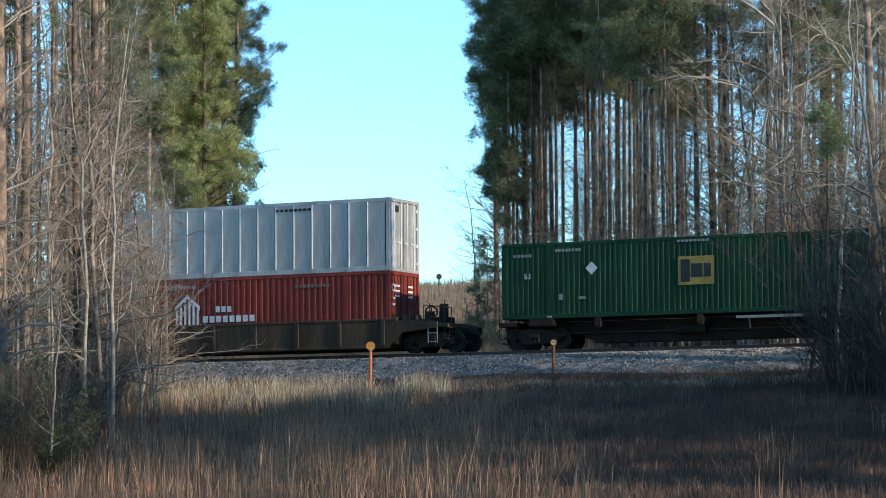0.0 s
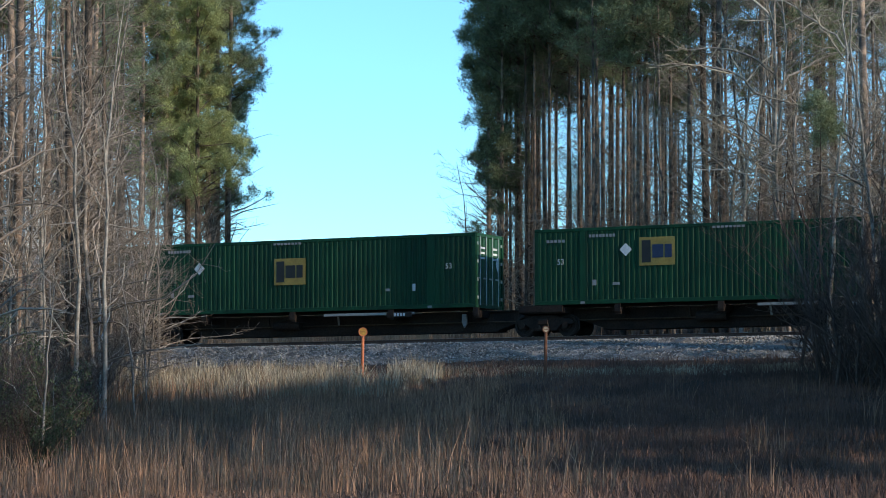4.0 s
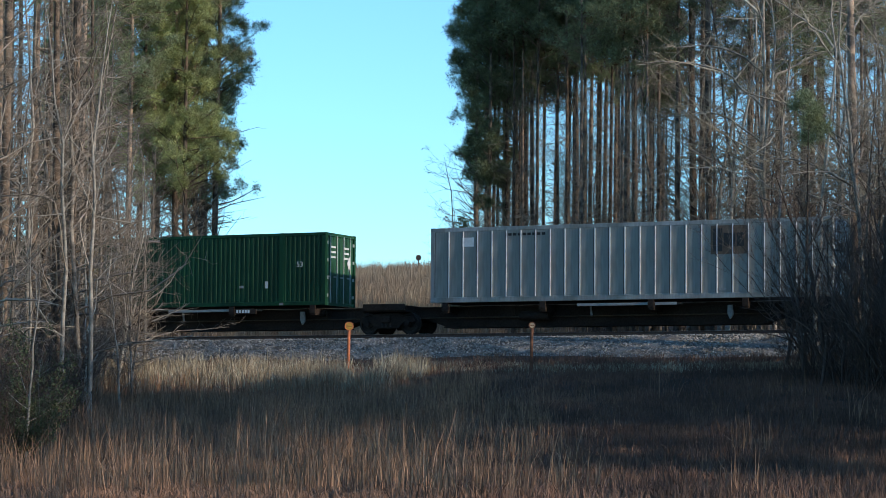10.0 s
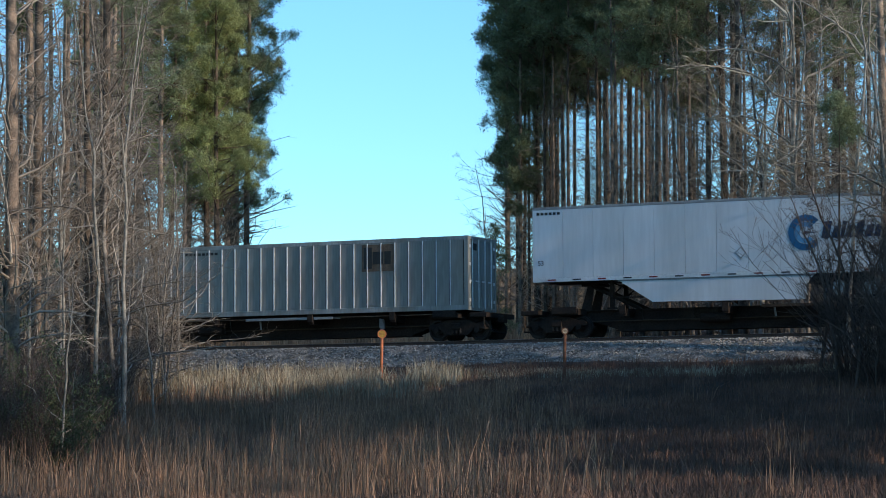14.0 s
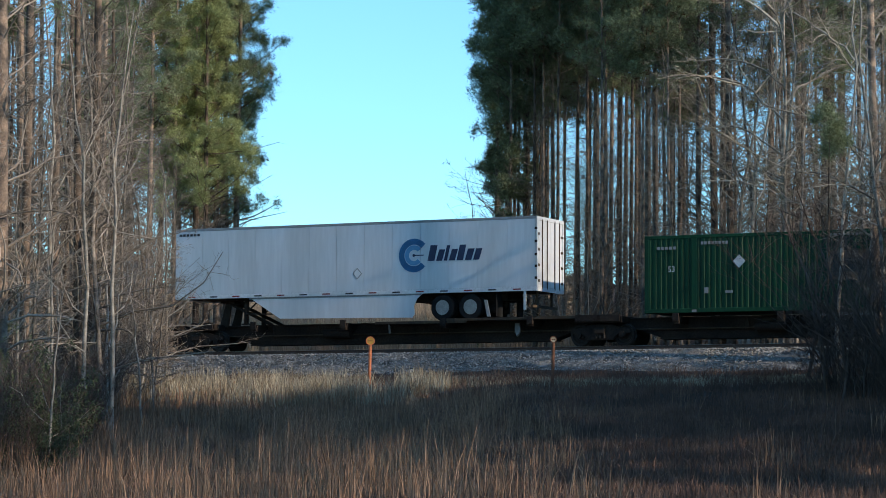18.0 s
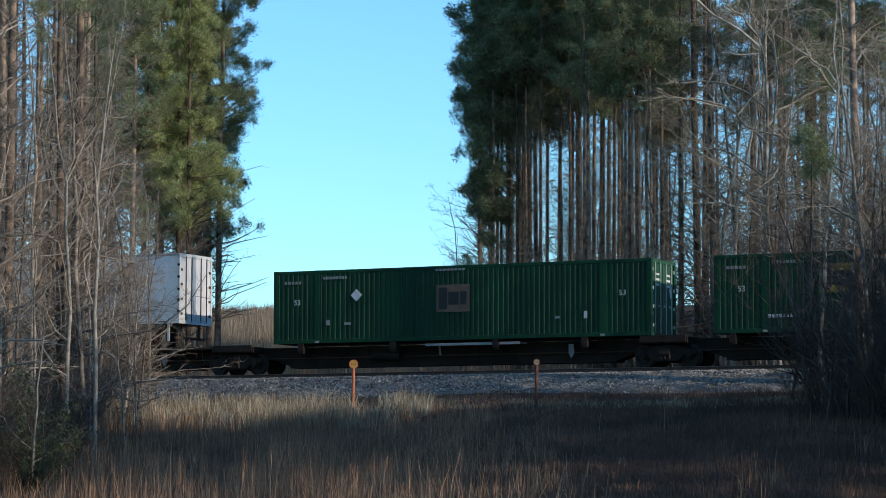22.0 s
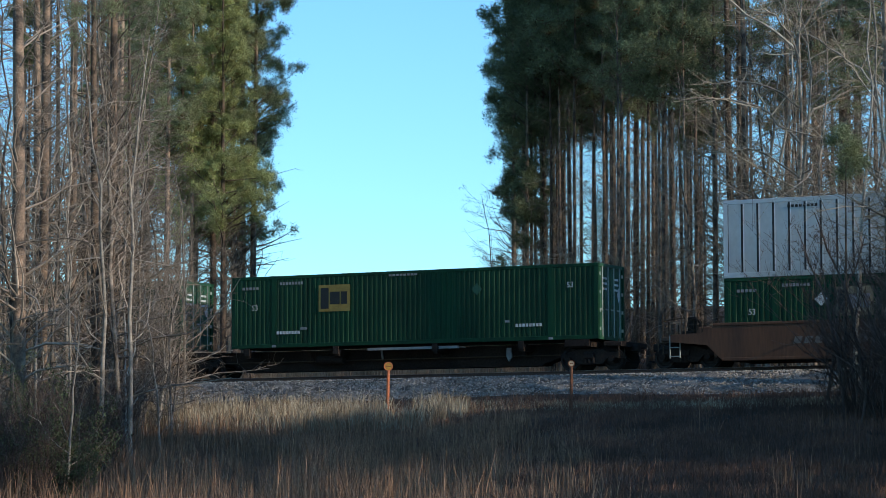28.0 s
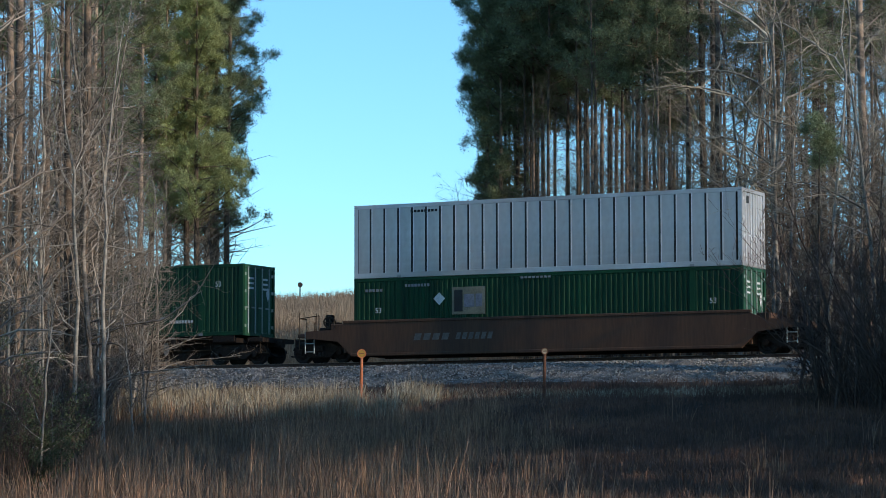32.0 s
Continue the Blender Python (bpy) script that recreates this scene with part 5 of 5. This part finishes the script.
def settle(ob, bearing, dist, turn=0, scale=1.0):
    x, y, z = spot(bearing, dist)
    ob.matrix_basis = pose(x, y, z, 0, 0, turn) @ Matrix.Diagonal((scale, scale, scale, 1))
    return ob


def behind_track(bearing):
    """Distance along a bearing at which the far foot of the railway bank is reached."""
    return (MID + 4.6) / math.cos(radians(bearing - TRACK))


def scatter(rng, protos, n, b0, b1, depth, gap, avoid=None, scale=(0.85, 1.15), near=None, tries=60):
    """Copies of the given trees over a sector; depth: metres behind its near edge."""
    placed = []
    for _ in range(n):
        for _ in range(tries):
            b = rng.uniform(b0, b1)
            edge = near(b) if near else behind_track(b)
            d = edge + depth[0] + (depth[1] - depth[0]) * rng.random() ** 1.3
            x, y = d * math.sin(radians(b)), d * math.cos(radians(b))
            if all((x - a) ** 2 + (y - c) ** 2 > gap * gap for a, c in placed) and not (avoid and avoid(b, d)):
                break
        else:
            continue
        placed.append((x, y))
        ob = protos[rng.randrange(len(protos))]
        put(ob, b, d, rng.uniform(0, 360), rng.uniform(*scale))
    return placed


def shade_height(x, y):
    """Height of a tree here whose shade ends at the sunlit strip along the railway and at the wood across the clearing."""
    flow = -to_sun.xy.normalized()
    off, along = flow.x * N.x + flow.y * N.y, flow.x * U.x + flow.y * U.y
    d, s = across(x, y), x * U.x + y * U.y
    for far in range(2, 160):
        if d + far * off > np.interp(s + far * along, [-62, -57, -43, -39, -35, -10], [74, 77.2, 77.8, 82.8, 85.0, 87.0]):
            break
    # the trees across the clearing stand in the sun from some metres up
    over = max(4.0, (x + 0.114 * y) / (-flow.x - 0.114 * flow.y))
    slope = math.tan(radians(SUN_EL))
    return min(3.4 + far * slope, 6.6 + over * slope) - ground_z(x, y)


def make_woods():
    rng = random.Random(21)
    # prototypes, each standing in its own place in the woods
    tall = [settle(pine_tree(31 + i, 19.5 + i, 0.085 + 0.012 * i, c, 30, 0.13, "tall straight pine with a dark crown and dead side branches", dead=90, dead_low=0.08, old=0.12, tuft=60, needle=(0.21, 0.017, 0.13), clumped=True, leaf=NEEDLE_DARK), b, d)
            for i, (c, b, d) in enumerate(((0.62, 1.6, 124), (0.58, 2.2, 126), (0.66, 4.6, 114), (0.60, 3.6, 119)))]
    rim = settle(pine_tree(47, 21, 0.12, 0.30, 66, 0.10, "edge-of-wood pine with dark foliage on low boughs", tuck=0.72, dead=64, dead_low=0.1, dead_len=0.085, tuft=70, needle=(0.2, 0.016, 0.13), clumped=True, leaf=NEEDLE_DARK), 1.4, 122)
    edge = [settle(pine_tree(51 + i, h, 0.16, c, n, 0.105, "edge-of-wood pine with dense green foliage on low boughs", subs=5, dead=44, dead_len=0.1, dead_low=0.12, old=0.08, tuft=150, needle=(0.2, 0.0135, 0.13), clumped=True, leaf=m), b, d)
            for i, (h, c, n, b, d, m) in enumerate(((24, 0.30, 62, -5.45, 119, NEEDLE), (22, 0.32, 56, -6.3, 121, NEEDLE), (24, 0.24, 58, -4.95, 124, NEEDLE_DARK), (25, 0.46, 74, -4.62, 121, NEEDLE_DARK)))]
    # shade, squat and slim: out-of-view pines added only to block light
    shade = [settle(pine_tree(57 + i, 26, 0.17, 0.07, 58, 0.13, "unseen tall pine added beside the clearing to block light", dead=0, tuft=8, needle=(0.42, 0.045), leaf=NEEDLE_DARK, group="clearing pines"), b, d)
             for i, (b, d) in enumerate(((22, 50), (-24, 48)))]
    squat = settle(pine_tree(60, 13, 0.12, 0.05, 52, 0.24, "unseen broad pine added beside the clearing to block light", dead=0, tuft=12, subs=5, needle=(0.36, 0.04), leaf=NEEDLE_DARK, group="clearing pines"), 25, 56)
    slim = settle(pine_tree(59, 26, 0.15, 0.10, 60, 0.075, "unseen slender pine added to break the light on the train", dead=0, tuft=9, needle=(0.42, 0.045), leaf=NEEDLE_DARK, group="clearing pines"), -26, 52)
    lofty = settle(pine_tree(61, 33, 0.17, 0.66, 18, 0.10, "lofty pine whose bare brown stem rises out of sight", dead=130, dead_len=0.075, leaf=NEEDLE_DARK, dead_low=0.06), -7.0, 127)
    stout = settle(pine_tree(67, 30, 0.23, 0.62, 16, 0.11, "stout tall pine with pale flaking bark and dead side branches", dead=70, dead_len=0.085, tuft=30, needle=(0.2, 0.014, 0.15), leaf=NEEDLE_DARK, dead_low=0.08), -9.62, 76)
    young = settle(pine_tree(63, 9.4, 0.06, 0.83, 8, 0.105, "young pine with bright green tufts at its top", dead=14, subs=6, tuft=90, needle=(0.19, 0.012, 0.14), clumped=True, leaf=NEEDLE_DARK), 8.3, 88)
    thin = [settle(bare_tree("bare_tree", 71 + i, h, r, 30, 5, 4, BARK_GREY, "slender crooked hardwood, leafless, with fine brown twigs", low=0.08, reach=0.23, wander=0.36, rise=2, lean=0.07, bend=0.05), b, d)
            for i, (h, r, b, d) in enumerate(((15, 0.075, -7.4, 101), (18, 0.10, -8.6, 97), (13, 0.06, -9.3, 92), (16, 0.08, -8.0, 90)))]
    big = [settle(bare_tree("bare_tree", 81 + i, h, r, 20, 7, 5, BARK_PALE, "wide bare hardwood with long arching tan limbs", reach=0.34, low=0.34, rise=10, wander=0.30, bend=0.07, twig=TAN), b, d)
           for i, (h, r, b, d) in enumerate(((15, 0.08, 8.5, 91), (17, 0.10, 6.6, 107)))]
    sapling = [settle(bare_tree("sapling", 91 + i, h, r, 20, 4, 3, BARK_PALE, "thin pale-barked sapling, leafless", category="sapling", group="saplings", rise=16, reach=0.24, low=0.15, wander=0.34, lean=0.06, bend=0.06), b, d)
               for i, (h, r, b, d) in enumerate(((13.5, 0.075, -7.25, 80), (8.2, 0.055, -6.36, 96.5), (6, 0.035, -8.8, 84)))]
    brush = [settle(shrub("bramble_shrub", 101 + i, h, 13, "tangled leafless brushwood, coloured dark for its shade", spread=1.7), b, d)
             for i, (h, b, d) in enumerate(((5.0, 8.6, 87), (6.2, 9.3, 86), (3.2, -8.6, 90)))]
    dark = [settle(bare_tree("dark_sapling", 131 + i, h, r, 16, 5, 4, SHADED_BRUSH, "forking sapling, leafless, coloured dark for its shade, before the railway bank", category="sapling", group="dark saplings", low=0.15, reach=0.34, rise=38, wander=0.3, lean=0.1, bend=0.08, twig=SHADED_BRUSH), b, d)
            for i, (h, r, b, d) in enumerate(((5.8, 0.07, 7.9, 90), (4.4, 0.055, 8.5, 89)))]
    thicket = [settle(shrub("thicket", 121 + i, h, 20, "grey-brown tangled thicket of leafless stems", group="thickets", wood=TWIG), b, d)
               for i, (h, b, d) in enumerate(((7.0, -7.6, 103), (5.5, -9.2, 99)))]
    scrub = settle(shrub("scrub_shrub", 104, 3.0, 18, "low scrub of thin brown leafless stems, coloured dark for its shade", spread=0.6, twigs=6, wood=SHADED_BRUSH), -9.0, 66)
    seedling = settle(pine_tree(65, 5.2, 0.04, 0.12, 24, 0.20, "small dark pine growing at the wood's edge", dead=0, subs=4, tuft=6, leaf=NEEDLE_DARK, group="young pines"), 0.92, 114)
    green = [settle(shrub("evergreen_shrub", 111 + i, h, 14, "dark evergreen shrub with small leaves", 5, "evergreen shrubs"), b, d)
             for i, (h, b, d) in enumerate(((2.6, -9.3, 72), (2.0, -8.7, 76)))]

    # far side, right: a dense stand of pines whose edge faces the clearing, then mixed bare wood
    for b, d, k in ((1.12, 125, 1.06), (1.35, 131, 1.05), (1.8, 123, 0.98), (1.15, 138, 1.15)):
        put(rim, b, d, rng.uniform(0, 360), k)
    for b, d, i in ((1.95, 121, 0), (2.12, 126, 1), (2.4, 122, 3), (1.75, 130, 2)):
        put(tall[i], b, d, rng.uniform(0, 360), rng.uniform(0.95, 1.1))
    scatter(rng, tall, 20, 1.35, 3.2, (12.0, 40), 1.0)
    scatter(rng, tall, 30, 3.2, 5.6, (5.0, 36), 1.0)
    scatter(rng, [lofty], 18, 3.0, 12.0, (4.5, 36), 1.1)
    scatter(rng, tall, 16, 5.6, 11.5, (14, 40), 1.6)
    scatter(rng, thin, 24, 3.6, 11.5, (4.0, 24), 1.0, scale=(0.6, 1.1))
    scatter(rng, big, 6, 4.8, 11.5, (1.0, 14), 2.4, scale=(0.75, 1.05))
    settle(arching_tree(141, 17, 0.13, ((0.50, 178, 4.8, 62, -12), (0.40, 184, 3.6, 48, -20), (0.58, 170, 5.4, 66, -6), (0.66, 196, 4.4, 50, -6), (0.62, 20, 4.5, 55, 10), (0.72, 250, 4.5, 60, 15), (0.78, 150, 5.0, 60, 25), (0.84, 340, 4.0, 60, 20)), "bare hardwood with long tan limbs arching over the railway's edge"), 7.55, 104.5)
    settle(arching_tree(142, 15, 0.11, ((0.45, 170, 4.2, 50, -20), (0.55, 200, 5.0, 60, 0), (0.62, 0, 4.4, 55, 5), (0.70, 260, 4.0, 60, 10), (0.76, 160, 4.6, 65, 25), (0.82, 30, 4.0, 60, 20)), "bare hardwood with crooked tan limbs arching outwards"), 9.0, 102.5)
    scatter(rng, thin, 15, 6.6, 11.5, (1.0, 14), 1.0, scale=(0.9, 1.25))
    scatter(rng, tall, 8, 7.0, 11.5, (4, 24), 1.6)
    scatter(rng, thicket[:2], 9, 2.2, 11, (8, 22), 1.0, scale=(0.6, 1.0))
    scatter(rng, thicket, 18, 7.0, 11, (4, 26), 1.2, scale=(0.8, 1.5))
    scatter(rng, brush, 8, 1.2, 11, (0.5, 16), 1.0, scale=(0.4, 0.7))
    for ob, b, d, k in ((sapling[1], 0.72, 119, 1.0), (sapling[2], 0.86, 116, 1.1), (seedling, 0.72, 116, 0.75), (sapling[2], 0.55, 121, 0.8)):
        put(ob, b, d, rng.uniform(0, 360), k)
    # far side, left
    for b, d, k, i in ((-5.9, 126, 1.0, 1), (-6.9, 121, 1.05, 0), (-8.0, 126, 1.0, 1), (-5.2, 131, 1.0, 2), (-5.95, 118.5, 0.85, 0), (-7.4, 128, 1.0, 0), (-5.0, 121, 0.97, 2), (-5.25, 117.5, 0.9, 0), (-4.8, 125, 1.0, 3), (-6.5, 116, 0.95, 3), (-7.2, 117, 1.0, 3)):
        put(edge[i], b, d, rng.uniform(0, 360), k)
    scatter(rng, [lofty], 22, -12.0, -6.4, (2.5, 36), 1.4)
    scatter(rng, thin, 14, -12, -6.0, (1.5, 22), 1.2, scale=(0.6, 1.1))
    scatter(rng, thin, 7, -6.4, -5.0, (12, 20), 1.0, scale=(0.4, 0.6))
    # near side, left: thin trees and saplings before the railway
    front = lambda b: 78 + max(0.0, b + 7.0) * 9 + max(0.0, -8.4 - b) * -4
    behind = lambda b, d: across(d * math.sin(radians(b)), d * math.cos(radians(b))) > MID - 4.2
    scatter(rng, thin, 15, -12.0, -6.8, (3, 26), 1.0, behind, (0.7, 1.15), front)
    scatter(rng, [lofty], 11, -12.5, -7.3, (6, 28), 1.6, behind, (0.6, 1.0), front)
    scatter(rng, sapling, 18, -12, -6.2, (0, 22), 0.8, behind, (0.6, 1.15), front)
    scatter(rng, brush, 26, -12.5, -7.2, (0, 20), 1.1, behind, (0.35, 0.7), front)
    scatter(rng, sapling[1:], 5, -7.1, -6.05, (0, 12), 0.7, behind, (0.7, 1.25), lambda b: 92)
    scatter(rng, thin, 10, -7.2, -6.2, (0, 12), 0.8, behind, (0.4, 0.75), lambda b: 91)
    scatter(rng, thicket, 12, -11.5, -7.3, (8, 28), 1.2, behind, (0.5, 0.9), front)
    scatter(rng, green, 15, -12, -8.5, (-9, 4), 0.9, behind, (0.6, 1.1), front)
    settle(pine_tree(66, 14.6, 0.10, 0.84, 10, 0.085, "slender pine with dark green tufts at its top", dead=40, subs=5, tuft=22, dead_low=0.1, leaf=NEEDLE_DARK), -9.5, 84)
    for b, d, k in ((-9.2, 83, 0.8), (-7.98, 84, 0.72), (-7.78, 86, 0.75), (-8.55, 88, 0.85), (-7.3, 93, 0.6), (-10.4, 80, 0.9)):
        put(stout, b, d, rng.uniform(0, 360), k)
    put(stout, 9.4, 93, 40, 0.85)
    # the wood's edge runs on towards the camera as low scrub, its shade deepened by dark wood
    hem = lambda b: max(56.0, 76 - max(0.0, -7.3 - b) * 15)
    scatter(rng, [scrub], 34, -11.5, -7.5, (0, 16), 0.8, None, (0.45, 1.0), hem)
    scatter(rng, green, 14, -11.5, -8.2, (0, 14), 1.0, None, (0.5, 1.0), hem)
    scatter(rng, dark, 5, -11.5, -8.2, (4, 14), 1.2, None, (0.4, 0.6), hem)
    scatter(rng, sapling[1:], 5, -11.5, -8.2, (2, 14), 1.2, None, (0.4, 0.7), hem)
    # near side, right: brush, coloured dark for its shade, and bare trees before the railway
    edge_r = lambda b: 85.6 - (b - 8.0) * 1.5
    scatter(rng, brush, 28, 8.15, 12.5, (-1, 2), 0.6, behind, (0.5, 1.1), edge_r)
    scatter(rng, dark, 18, 7.8, 12, (-1, 2.5), 0.9, behind, (0.7, 1.2), edge_r)
    verge_r = lambda b: 84.2 / math.cos(radians(b - TRACK))
    scatter(rng, dark, 8, 9.6, 12.5, (0, 3.4), 0.7, behind, (1.2, 1.7), verge_r)
    scatter(rng, thin, 10, 9.0, 13, (0, 3.6), 1.0, behind, (0.6, 1.0), verge_r)
    scatter(rng, big, 3, 8.9, 13, (0.5, 3.6), 1.6, behind, (0.8, 1.05), verge_r)
    # unseen trees added beside and behind the camera, sized and thinned to shade the clearing
    for y in range(-34, 82, 3):
        for row in range(9):
            x = 3.0 + 0.25 * max(0, y) + row * 4.0 + rng.uniform(-1, 1)
            yy = y + row + rng.uniform(-1, 1)
            b, d = math.degrees(math.atan2(x, yy)), math.hypot(x, yy)
            size = min(1.2, shade_height(x, yy) / 26)
            q = yy * math.sin(radians(SUN_AZ)) - x * math.cos(radians(SUN_AZ))
            if not behind(b, d) and size > (0.2 if b < 12 else 0.1) and rng.random() < np.interp(q, [41, 49, 57, 65], [0.09, 0.17, 0.42, 0.95]):
                ob, k = (squat, 2.0) if size < 0.62 else (rng.choice(shade), 1.0)
                put(ob, b, d, rng.uniform(0, 360), k * size * rng.uniform(0.86, 1.03))
    # trees added close to the railway, out of view, whose broken shade falls on the passing train
    for along, aside, k in ((-6, 87.6, 0.34), (1, 87.0, 0.42), (5, 86.2, 0.5), (12, 86.8, 0.52), (16, 85.6, 0.6), (23, 86.0, 0.7), (27, 84.6, 0.66), (37, 85.0, 0.8), (46, 83.0, 0.9)):
        p = U * along + N * aside
        put(slim, math.degrees(math.atan2(p.x, p.y)), math.hypot(p.x, p.y), rng.uniform(0, 360), k)
    for _ in range(16):
        y = rng.uniform(-20, 66)
        x = -rng.uniform(17, 32)
        put(rng.choice(shade), math.degrees(math.atan2(x, y)), math.hypot(x, y), rng.uniform(0, 360), rng.uniform(0.7, 0.9))


make_woods()


def motions():
    times = [i * 0.5 for i in range(65)]
    for ob, s, z in movers:
        walk(ob, [(t, track_pose(s + run(t), RAIL + z)) for t in times])
    steps = [i * 4 / FPS for i in range(241)]
    for ob, x, r in wheelsets:
        walk(ob, [(min(t, 32.0), pose(x, 0, r) @ Matrix.Rotation(run(min(t, 32.0)) / r, 4, "Y")) for t in steps])


motions()
